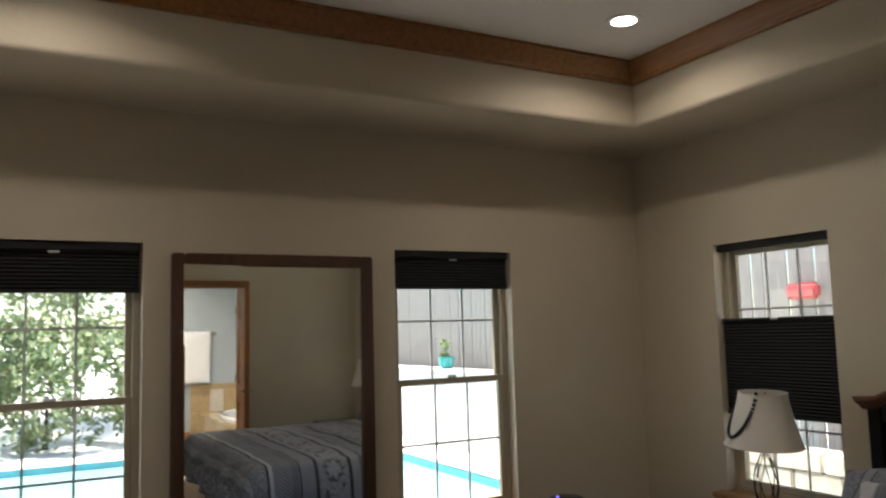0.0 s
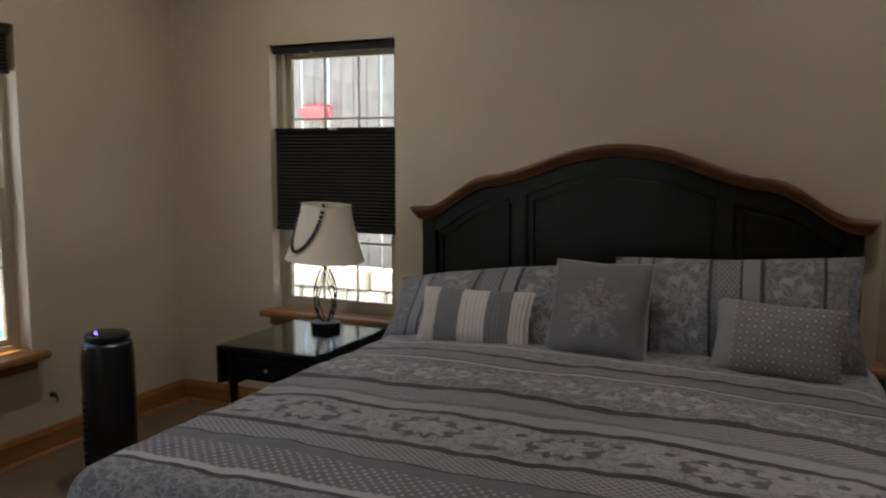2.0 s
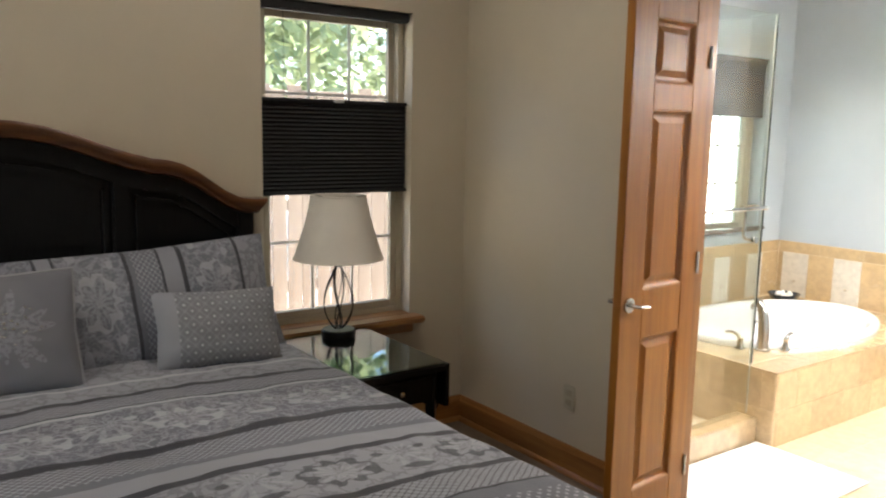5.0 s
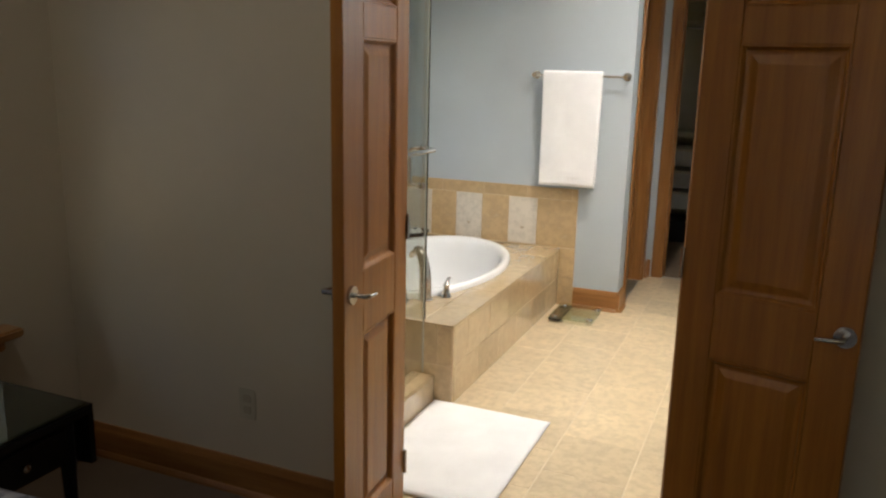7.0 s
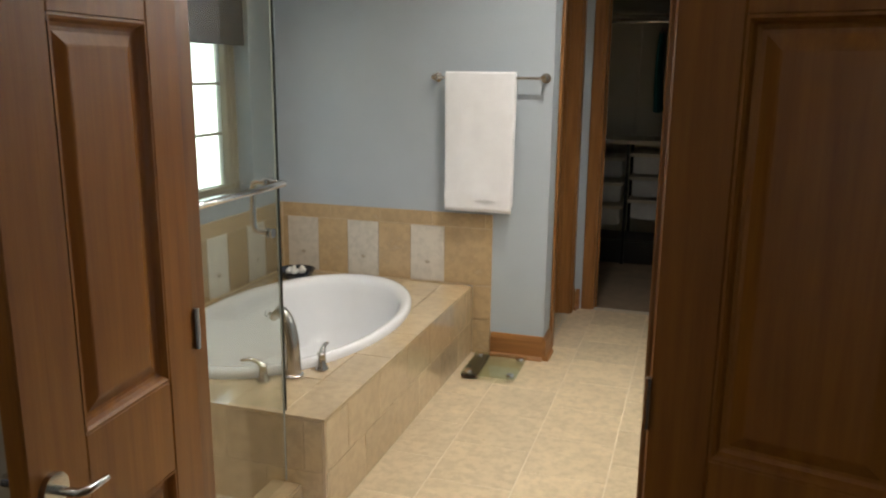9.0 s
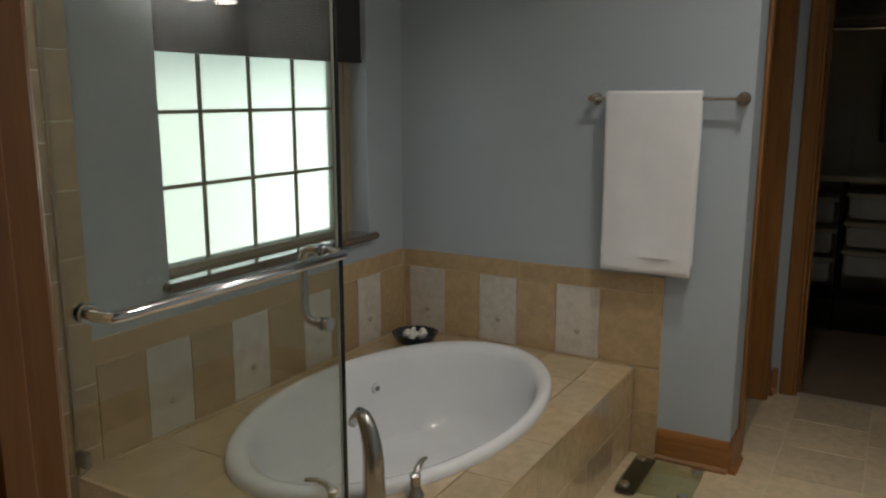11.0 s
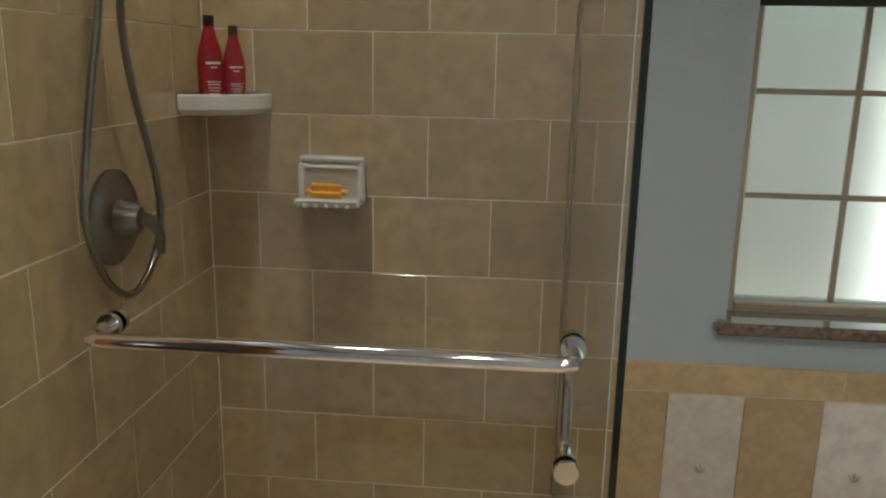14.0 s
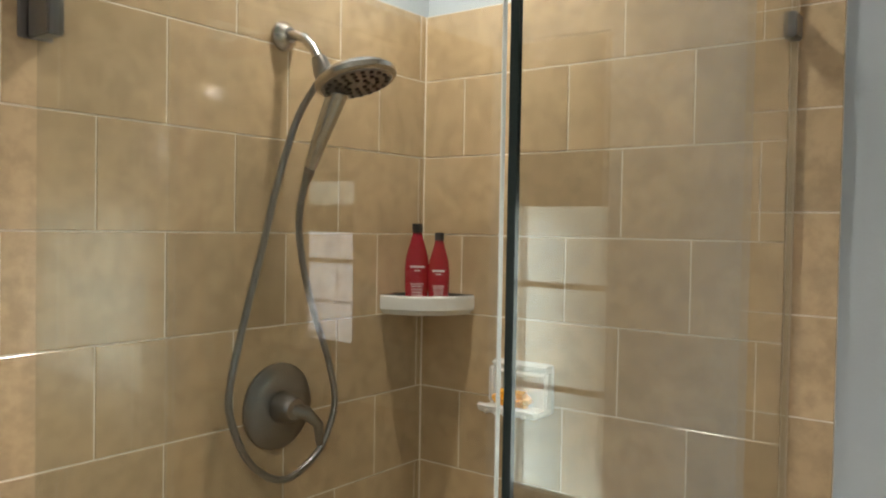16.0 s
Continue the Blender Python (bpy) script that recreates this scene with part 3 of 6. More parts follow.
# ---- bed linen: woven bands; u runs across the bed, v from the head to the foot, in metres ----
def brocade(name, bands, light=(0.45, 0.455, 0.49), mid=(0.135, 0.138, 0.162), dark=(0.014, 0.014, 0.019)):
    """bands: rows of (start, tone, motif) along v; motif: '' plain, m medallions, w medallions half a step on, l lattice, d dots, f florals."""
    m, nt, b, L = mat(name)
    uv = nt.nodes.new("ShaderNodeUVMap")
    uv.uv_map = "UVMap"
    sep = nt.nodes.new("ShaderNodeSeparateXYZ")
    wob = noise_node(nt, 5.0, 3.0, uv.outputs["UV"])
    L.new(uv.outputs["UV"], sep.inputs[0])
    u = calc(nt, "ADD", sep.outputs[0], calc(nt, "MULTIPLY", calc(nt, "SUBTRACT", wob.outputs["Fac"], 0.5), 0.016))
    v = calc(nt, "ADD", sep.outputs[1], calc(nt, "MULTIPLY", calc(nt, "SUBTRACT", wob.outputs["Fac"], 0.5), 0.014))
    span = bands[-1][0] + 0.3
    f = calc(nt, "DIVIDE", v, span)
    tone = {"L": light, "M": mid, "D": dark, "N": tuple((p + q) / 2 for p, q in zip(light, mid))}
    base = ramp(nt, f, [(s / span, tone[t]) for s, t, _ in bands], "CONSTANT").outputs["Color"]
    ink = ramp(nt, f, [(s / span, tone["D"] if t in "LN" else tone["L"]) for s, t, _ in bands], "CONSTANT").outputs["Color"]
    sel = ramp(nt, f, [(s / span, (float(q in ("m", "w")), float(q == "l"), float(q == "d"))) for s, t, q in bands], "CONSTANT").outputs["Color"]
    flo = ramp(nt, f, [(s / span, (float(q in ("m", "w", "f")), float(q == "w"), 0.0)) for s, t, q in bands], "CONSTANT").outputs["Color"]
    mids = ramp(nt, f, [(s / span, (((s + (bands[i + 1][0] if i + 1 < len(bands) else span)) / 2) / span, 0, 0)) for i, (s, t, q) in enumerate(bands)], "CONSTANT").outputs["Color"]
    sm, ss, sf = (nt.nodes.new("ShaderNodeSeparateXYZ") for _ in range(3))
    L.new(mids, sm.inputs[0])
    L.new(sel, ss.inputs[0])
    L.new(flo, sf.inputs[0])
    bb = calc(nt, "SUBTRACT", v, calc(nt, "MULTIPLY", sm.outputs[0], span))
    aa = calc(nt, "MULTIPLY", calc(nt, "SUBTRACT", calc(nt, "FRACT", calc(nt, "DIVIDE", calc(nt, "MULTIPLY_ADD", sf.outputs[1], 0.20, calc(nt, "SUBTRACT", u, 0.02)), 0.42)), 0.5), 0.42)
    ang = calc(nt, "ARCTAN2", bb, aa)
    petal = calc(nt, "MULTIPLY", calc(nt, "SINE", calc(nt, "MULTIPLY", ang, 9.0)), 0.13)

    def oval(x, y, w, h):
        return calc(nt, "SQRT", calc(nt, "ADD", calc(nt, "POWER", calc(nt, "ABSOLUTE", calc(nt, "DIVIDE", x, w)), 2.0), calc(nt, "POWER", calc(nt, "ABSOLUTE", calc(nt, "DIVIDE", y, h)), 2.0)))

    # a lobed wreath with rays inside it, and a leaf spray between two wreaths
    rag = calc(nt, "MULTIPLY", calc(nt, "SUBTRACT", noise_node(nt, 38.0, 3.0, uv.outputs["UV"]).outputs["Fac"], 0.5), 0.5)
    e1 = calc(nt, "ADD", calc(nt, "ADD", oval(aa, bb, 0.098, 0.062), petal), rag)
    thick = calc(nt, "MULTIPLY_ADD", calc(nt, "SINE", calc(nt, "MULTIPLY", ang, 7.0)), 0.09, 0.15)
    med = calc(nt, "LESS_THAN", calc(nt, "ABSOLUTE", calc(nt, "SUBTRACT", e1, 1.0)), thick)
    rays = calc(nt, "MULTIPLY", calc(nt, "GREATER_THAN", calc(nt, "SINE", calc(nt, "ADD", calc(nt, "MULTIPLY", ang, 13.0), calc(nt, "MULTIPLY", rag, 6.0))), 0.1), calc(nt, "LESS_THAN", e1, 0.8))
    ac = calc(nt, "SUBTRACT", 0.205, calc(nt, "ABSOLUTE", aa))
    fan_a = calc(nt, "ARCTAN2", calc(nt, "ADD", bb, 0.05), ac)
    e2 = calc(nt, "ADD", oval(ac, calc(nt, "ADD", bb, 0.02), 0.075, 0.075), rag)
    rays = calc(nt, "MAXIMUM", rays, calc(nt, "MULTIPLY", calc(nt, "GREATER_THAN", calc(nt, "SINE", calc(nt, "MULTIPLY", fan_a, 11.0)), 0.25), calc(nt, "LESS_THAN", e2, 1.0)))
    med = calc(nt, "MAXIMUM", med, calc(nt, "LESS_THAN", calc(nt, "ADD", oval(ac, calc(nt, "SUBTRACT", bb, 0.06), 0.04, 0.017), calc(nt, "MULTIPLY", rag, 2.0)), 1.0))
    med = calc(nt, "MAXIMUM", med, calc(nt, "LESS_THAN", calc(nt, "ADD", oval(calc(nt, "SUBTRACT", ac, 0.062), calc(nt, "ADD", bb, 0.062), 0.018, 0.012), calc(nt, "MULTIPLY", rag, 2.0)), 1.0))
    vor = nt.nodes.new("ShaderNodeTexVoronoi")
    vor.feature = "DISTANCE_TO_EDGE"
    vor.inputs["Scale"].default_value = 17.0
    dist = noise_node(nt, 15.0, 3.0, uv.outputs["UV"])
    L.new(mixc(nt, 0.12, uv.outputs["UV"], dist.outputs["Color"]), vor.inputs["Vector"])
    leaf = calc(nt, "MULTIPLY", calc(nt, "LESS_THAN", vor.outputs["Distance"], 0.07), sf.outputs[0])
    swirl = calc(nt, "MULTIPLY", calc(nt, "GREATER_THAN", calc(nt, "SINE", calc(nt, "MULTIPLY", dist.outputs["Fac"], 46.0)), 0.55), sf.outputs[0])
    lat = calc(nt, "MULTIPLY", calc(nt, "SINE", calc(nt, "MULTIPLY", calc(nt, "ADD", u, calc(nt, "MULTIPLY", v, 1.3)), 120.0)), calc(nt, "SINE", calc(nt, "MULTIPLY", calc(nt, "SUBTRACT", u, calc(nt, "MULTIPLY", v, 1.3)), 120.0)))
    lat = calc(nt, "LESS_THAN", calc(nt, "ABSOLUTE", lat), 0.2)
    dot = calc(nt, "MULTIPLY", calc(nt, "SINE", calc(nt, "MULTIPLY", calc(nt, "ADD", u, v), 95.0)), calc(nt, "SINE", calc(nt, "MULTIPLY", calc(nt, "SUBTRACT", u, v), 95.0)))
    dot = calc(nt, "GREATER_THAN", calc(nt, "ABSOLUTE", dot), 0.72)
    mask = calc(nt, "MAXIMUM", calc(nt, "MULTIPLY", med, ss.outputs[0]), calc(nt, "MAXIMUM", calc(nt, "MULTIPLY", lat, ss.outputs[1]), calc(nt, "MULTIPLY", dot, ss.outputs[2])))
    c = mixc(nt, calc(nt, "MULTIPLY", swirl, 0.6), base, tone["N"])
    c = mixc(nt, calc(nt, "MULTIPLY", leaf, 0.36), c, ink)
    c = mixc(nt, calc(nt, "MULTIPLY", calc(nt, "MULTIPLY", rays, ss.outputs[0]), 0.4), c, light)
    c = mixc(nt, calc(nt, "MULTIPLY", mask, 0.75), c, ink)
    thread = noise_node(nt, 420.0, 2.0, uv.outputs["UV"])
    c = mixc(nt, calc(nt, "MULTIPLY", thread.outputs["Fac"], 0.3), c, mid)
    L.new(c, b.inputs["Base Color"])
    b.inputs["Roughness"].default_value = 0.72
    b.inputs["Sheen Weight"].default_value = 0.05
    puff = noise_node(nt, 26.0, 3.0, uv.outputs["UV"])
    bump(nt, b, calc(nt, "ADD", calc(nt, "MULTIPLY", puff.outputs["Fac"], 1.0), calc(nt, "ADD", calc(nt, "MULTIPLY", thread.outputs["Fac"], 0.3), calc(nt, "MULTIPLY", mask, 0.25))), 0.35, 0.006)
    return m


M_QUILT = brocade("grey_brocade_bands", [
    (0.0, "N", "f"), (0.42, "L", ""), (0.44, "N", "f"), (0.565, "D", ""), (0.59, "M", "l"), (0.685, "D", ""), (0.698, "L", ""), (0.716, "M", "w"),
    (1.035, "D", ""), (1.075, "M", "l"), (1.195, "M", ""), (1.228, "N", ""), (1.298, "D", ""), (1.328, "N", "m"), (1.562, "D", ""), (1.584, "N", "l"), (1.69, "D", ""),
    (1.70, "M", ""), (1.762, "M", "d"), (1.90, "L", ""), (1.93, "D", ""), (1.95, "M", "f"), (2.12, "L", "f"), (2.2, "M", "w")])
M_SHAM = brocade("grey_brocade_sham", [
    (0.0, "M", "f"), (0.05, "N", "f"), (0.13, "D", ""), (0.145, "M", "m"), (0.36, "D", ""), (0.375, "N", ""), (0.44, "D", ""), (0.45, "M", "l"), (0.54, "M", ""), (0.56, "D", ""),
    (0.575, "M", "m"), (0.80, "D", ""), (0.81, "N", ""), (0.86, "D", ""), (0.87, "M", "f")], light=(0.36, 0.365, 0.40))


def simple_cloth(name, fn, bmp=0.4):
    m, nt, b, L = mat(name)
    uv = nt.nodes.new("ShaderNodeUVMap")
    uv.uv_map = "UVMap"
    sep = nt.nodes.new("ShaderNodeSeparateXYZ")
    L.new(uv.outputs["UV"], sep.inputs[0])
    c, h = fn(nt, uv.outputs["UV"], sep.outputs[0], sep.outputs[1])
    th = noise_node(nt, 380.0, 2.0, uv.outputs["UV"])
    c = mixc(nt, calc(nt, "MULTIPLY", th.outputs["Fac"], 0.25), c, (0.16, 0.16, 0.17))
    L.new(c, b.inputs["Base Color"])
    b.inputs["Roughness"].default_value = 0.75
    b.inputs["Sheen Weight"].default_value = 0.05
    bump(nt, b, calc(nt, "ADD", calc(nt, "MULTIPLY", th.outputs["Fac"], 0.4), h), bmp, 0.004)
    return m


def f_stripes(nt, uv, u, v):
    c = ramp(nt, calc(nt, "DIVIDE", u, 0.52), [(0.0, (0.60, 0.57, 0.57)), (0.17, (0.165, 0.167, 0.185)), (0.39, (0.64, 0.61, 0.61)), (0.62, (0.165, 0.167, 0.185)), (0.83, (0.60, 0.57, 0.57))], "CONSTANT").outputs["Color"]
    pl = calc(nt, "SINE", calc(nt, "MULTIPLY", u, 330.0))
    return mixc(nt, calc(nt, "MULTIPLY", calc(nt, "GREATER_THAN", pl, 0.7), 0.3), c, (0.14, 0.14, 0.15)), pl


def f_flower(nt, uv, u, v):
    a, b = calc(nt, "SUBTRACT", u, 0.2), calc(nt, "SUBTRACT", v, 0.2)
    r = calc(nt, "SQRT", calc(nt, "ADD", calc(nt, "MULTIPLY", a, a), calc(nt, "MULTIPLY", b, b)))
    ang = calc(nt, "ARCTAN2", b, a)
    lim = calc(nt, "ADD", 0.095, calc(nt, "MULTIPLY", calc(nt, "ADD", calc(nt, "SINE", calc(nt, "MULTIPLY", ang, 5.0)), calc(nt, "SINE", calc(nt, "MULTIPLY", ang, 14.0))), 0.028))
    n = noise_node(nt, 70.0, 4.0, uv)
    inside = calc(nt, "MULTIPLY", calc(nt, "LESS_THAN", r, lim), calc(nt, "GREATER_THAN", n.outputs["Fac"], 0.47))
    c = mixc(nt, calc(nt, "MULTIPLY", inside, 0.3), (0.15, 0.15, 0.17), (0.42, 0.42, 0.45))
    return c, calc(nt, "MULTIPLY", inside, 0.6)


def f_grid(nt, uv, u, v):
    d = calc(nt, "MULTIPLY", calc(nt, "SINE", calc(nt, "MULTIPLY", calc(nt, "ADD", u, v), 62.0)), calc(nt, "SINE", calc(nt, "MULTIPLY", calc(nt, "SUBTRACT", u, v), 62.0)))
    k = calc(nt, "GREATER_THAN", calc(nt, "ABSOLUTE", d), 0.93)
    ln = calc(nt, "LESS_THAN", calc(nt, "ABSOLUTE", d), 0.12)
    edge = calc(nt, "LESS_THAN", u, 0.075)
    c = mixc(nt, calc(nt, "MULTIPLY", ln, 0.6), (0.185, 0.187, 0.205), (0.29, 0.29, 0.31))
    c = mixc(nt, calc(nt, "MULTIPLY", k, 0.7), c, (0.62, 0.62, 0.64))
    return mixc(nt, edge, c, (0.27, 0.275, 0.305)), calc(nt, "MULTIPLY", k, 0.4)


M_STRIPE = simple_cloth("grey_white_striped_cotton", f_stripes, 0.6)
M_FLOWER = simple_cloth("embroidered_grey_cotton", f_flower)
M_GRIDC = simple_cloth("lattice_grey_cotton", f_grid)
M_PIPE = plain("grey_piping", (0.30, 0.30, 0.31), 0.8)
M_SHEET = plain("pale_grey_bed_sheet", (0.42, 0.42, 0.43), 0.85, fine=200)
M_MATTR = plain("white_mattress_cloth", (0.5, 0.5, 0.48), 0.9)

# ---- bed ----
BX, BTOP, BFOOT = 2.415, 0.645, -2.12


def crest(d):
    """Height of the headboard's top at a distance from its middle."""
    return float(np.interp(abs(d), (0, 0.1, 0.2, 0.3, 0.4, 0.5, 0.535, 0.56, 0.62, 0.68, 0.74, 0.80, 0.86, 0.92, 0.97, 1.05),
                           (1.531, 1.526, 1.508, 1.478, 1.440, 1.408, 1.402, 1.392, 1.388, 1.372, 1.342, 1.30, 1.258, 1.230, 1.222, 1.222)))


bed = thing("bed", "king bed with black wooden headboard and grey brocade bedding", "bed", pose(BX, 0, 0))
hb = part("headboard", boxm(-0.97, 0.97, -0.032, -0.012, 0.12, 1.12), M_BLACKW, bed, "black wooden headboard with arched brown top rail")
bm = bmesh.new()
N = 96
for y, sgn in ((-0.036, 1), (-0.012, -1)):
    top = [bm.verts.new((d, y, crest(d) - 0.05)) for d in np.linspace(-0.97, 0.97, N)]
    bot = [bm.verts.new((d, y, 1.06)) for d in np.linspace(-0.97, 0.97, N)]
    for i in range(N - 1):
        bm.faces.new((bot[i], bot[i + 1], top[i + 1], top[i]))
part("back_panel", bm, M_BLACKW, hb)


def arch_band(x0, x1, drop0, drop1, y0, y1):
    """A solid band that follows the headboard's crest between two drops below it."""
    bm, rows = bmesh.new(), []
    for d in np.linspace(x0, x1, max(6, int((x1 - x0) * 50))):
        zt, zb = crest(d) - drop0, crest(d) - drop1
        rows.append([bm.verts.new(p) for p in ((d, y0, zb), (d, y0 - 0.0, zt), (d, y1, zt), (d, y1, zb))])
    for A, B in zip(rows, rows[1:]):
        for k in range(4):
            bm.faces.new((A[k], A[(k + 1) % 4], B[(k + 1) % 4], B[k]))
    bm.faces.new(rows[0])
    bm.faces.new(rows[-1][::-1])
    return bm


part("top_band", arch_band(-0.98, 0.98, 0.045, 0.13, -0.062, -0.012), M_BLACKW, hb)
for x in (-0.985, 0.985):
    part("post", boxm(min(x, x * 0.93), max(x, x * 0.93), -0.07, -0.008, 0.0, 1.20, 0.004), M_BLACKW, hb)
for x in (-0.475, 0.455):
    part("divider", boxm(x - 0.032, x + 0.032, -0.06, -0.03, 0.4, crest(x) - 0.1, 0.006), M_BLACKW, hb)
for x0, x1 in ((-0.895, -0.53), (-0.42, 0.40), (0.51, 0.895)):
    bm = arch_band(x0, x1, 0.155, 0.172, -0.05, -0.034)
    for x in (x0, x1 - 0.012):
        box(bm, x, x + 0.012, -0.05, -0.034, 0.45, crest(x) - 0.16)
    part("panel_bead", bm, M_BLACKW, hb)
prof = [(-0.072, -0.062), (-0.085, -0.055), (-0.087, -0.044), (-0.098, -0.034), (-0.104, -0.02), (-0.104, -0.008), (-0.098, 0.0), (-0.006, 0.0), (-0.006, -0.062)]
bm, rows = bmesh.new(), []
for d in np.linspace(-1.0, 1.0, 140):
    e = max(0.0, abs(d) - 0.955) / 0.045
    rows.append([bm.verts.new((d * (1 + 0.04 * e * max(0.0, 1 + z / 0.062)), y, crest(d) + z)) for y, z in prof])
for A, B in zip(rows, rows[1:]):
    for k in range(len(prof)):
        bm.faces.new((A[k], A[(k + 1) % len(prof)], B[(k + 1) % len(prof)], B[k]))
bm.faces.new(rows[0])
bm.faces.new(rows[-1][::-1])
part("top_rail", bm, M_HBRIM, hb, "brown stained moulded top rail", True)
part("box_spring", boxm(-0.95, 0.95, BFOOT + 0.02, -0.08, 0.12, 0.32, 0.02), M_MATTR, bed)
for x in (-0.88, 0.88):
    for y in (BFOOT + 0.1, -0.2):
        part("leg", boxm(x - 0.03, x + 0.03, y - 0.03, y + 0.03, 0.0, 0.12, 0.004), M_BLACKW, bed)
part("mattress", boxm(-0.955, 0.955, BFOOT + 0.005, -0.075, 0.32, 0.60, 0.05, 4), M_MATTR, bed)


def drape(s, v):
    """Where the comforter lies: s across from the middle, v from the head, in metres of cloth."""
    half, foot, r = 0.975 + (0.02 + 0.075 * v / 2.0 if s > 0 else 0.0), -BFOOT - 0.14 + 0.02, 0.11
    ds, dv = max(0.0, abs(s) - half), max(0.0, v - foot)
    over = math.hypot(ds, dv)
    out = r * (1 - math.exp(-over / r))
    x = math.copysign(min(abs(s), half), s)
    y = -0.14 - min(v, foot)
    if over > 0:
        x += math.copysign(out * ds / over * (0.8 + 0.4 * over), s)
        y -= out * dv / over * (0.8 + 0.5 * over)
    z = BTOP - max(0.0, over - out * 0.75)
    n = noise.noise(Vector((s * 3.1, v * 3.4, 1.7))) * 0.014 + noise.noise(Vector((s * 8.0, v * 7.0, 4.2))) * 0.007 + noise.noise(Vector((s * 17.0, v * 13.0, 7.2))) * 0.0035
    z += n * (1.0 if over < 0.08 else 0.3) + 0.028 * max(0.0, 1 - (abs(s) / half) ** 4) * max(0.0, 1 - (max(0.0, v - 0.9) / 1.15) ** 4)
    fold = math.sin(s * 11 + 2 * noise.noise(Vector((s * 2, v * 2, 9)))) * min(1.0, dv / 0.25) + math.sin(v * 10 + 2 * noise.noise(Vector((v * 2, s, 3)))) * min(1.0, ds / 0.25)
    if over > 0:
        x += math.copysign(0.022 * fold * ds / over, s)
        y -= 0.026 * fold * dv / over
    return Vector((x, y, max(0.1, z)))


S0, V1 = 1.36, 2.44
quilt = grid(bmesh.new(), 130, 130, lambda a, b: drape((a - 0.5) * 2 * S0, b * V1), lambda a, b: ((a - 0.5) * 2 * S0 + 3, b * V1))
ob = part("comforter", quilt, M_QUILT, bed, "grey comforter woven in ornamental bands", True)
so = ob.modifiers.new("thick", "SOLIDIFY")
so.thickness, so.offset = 0.022, -1


def pillow(name, m, w, h, d, material, label, uvfn, piping=None, sag=0.0):
    t = thing(name, label, "pillow", m, "pillows on the bed")
    bm = bmesh.new()
    lay = bm.loops.layers.uv.new("UVMap")
    n = 22
    for side in (1, -1):
        vs = []
        for i in range(n + 1):
            row = []
            for j in range(n + 1):
                a, b = 2 * i / n - 1, 2 * j / n - 1
                k = max(0.0, (1 - abs(a) ** 2.6) * (1 - abs(b) ** 2.6)) ** 0.55
                pin = 1 - 0.06 * (1 - abs(a)) * (abs(b) ** 3) - 0.0
                pin2 = 1 - 0.06 * (1 - abs(b)) * (abs(a) ** 3)
                wr = 0.010 * noise.noise(Vector((a * 3 + w * 9, b * 3 + h * 5, side * 2.0))) * k
                z = b * h / 2 * pin - sag * (1 - (a * 0.5 + 0.5)) ** 1.5 * (b * 0.5 + 0.5) * h
                row.append(bm.verts.new((a * w / 2 * pin2, side * -(d / 2) * k + wr, z)))
            vs.append(row)
        for i in range(n):
            for j in range(n):
                f = bm.faces.new((vs[i][j], vs[i + 1][j], vs[i + 1][j + 1], vs[i][j + 1]))
                for lp, (a, b) in zip(f.loops, ((i, j), (i + 1, j), (i + 1, j + 1), (i, j + 1))):
                    lp[lay].uv = uvfn(a / n * w, b / n * h)
    bmesh.ops.remove_doubles(bm, verts=bm.verts, dist=1e-4)
    cover = part("cover", bm, material, t, "", True)
    if piping:
        pts = []
        for k in range(4):
            for q in range(10):
                e = 2 * q / 10 - 1
                a, b = ((e, -1), (1, e), (-e, 1), (-1, -e))[k]
                pts.append((a * w / 2 * (1 - 0.06 * (1 - abs(b)) * (abs(a) ** 3)), 0, b * h / 2 * (1 - 0.06 * (1 - abs(a)) * (abs(b) ** 3))))
        part("piping", ring_path(bmesh.new(), pts, 0.005, 6, True), piping, cover, "", True)
    return t


sham_uv = lambda a, b: (b + 5, a)
pillow("pillow_sham", pose(2.74, -0.14, 0.785, -18), 0.66, 0.48, 0.15, M_SHEET, "pale grey sleeping pillow behind the sham", sham_uv)
pillow("pillow_sham", pose(1.90, -0.25, 0.80, -42, 0, 0), 1.04, 0.50, 0.20, M_SHAM, "grey brocade king pillow sham, slumped", lambda a, b: (b + 5.2, 1.0 - a), None, 0.30)
pillow("pillow_sham", pose(2.92, -0.25, 0.84, -24, -3), 0.98, 0.48, 0.18, M_SHAM, "grey brocade king pillow sham against the headboard", lambda a, b: (b + 5, 0.98 - a))
pillow("striped_cushion", pose(1.87, -0.46, 0.765, -26, 0, 3), 0.52, 0.27, 0.11, M_STRIPE, "grey and white striped lumbar cushion", lambda a, b: (a, b))
sq = pillow("square_cushion", pose(2.42, -0.45, 0.845, -22, 0, -2), 0.41, 0.41, 0.13, M_FLOWER, "grey square cushion embroidered with a beaded flower", lambda a, b: (a, b), M_PIPE)
pillow("lattice_cushion", pose(3.10, -0.46, 0.785, -24, 2, -3), 0.46, 0.29, 0.12, M_GRIDC, "grey lumbar cushion with a lattice weave", lambda a, b: (a, b))
rng = random.Random(4)
for k in range(30):
    a = 2 * math.pi * k / 15 + 0.2 * (k // 15)
    rr = 0.02 + 0.035 * (k % 3)
    bm = bmesh.new()
    bmesh.ops.create_icosphere(bm, subdivisions=1, radius=0.005, matrix=Matrix.Translation((rr * math.cos(a), -0.066, 0.02 + rr * math.sin(a) * 0.7)))
    part("bead", bm, M_CHROME, sq)


# ---- bedside tables and lamps ----
M_TTOP = glass("table_glass", (0.72, 0.80, 0.77), gloss=1.0)


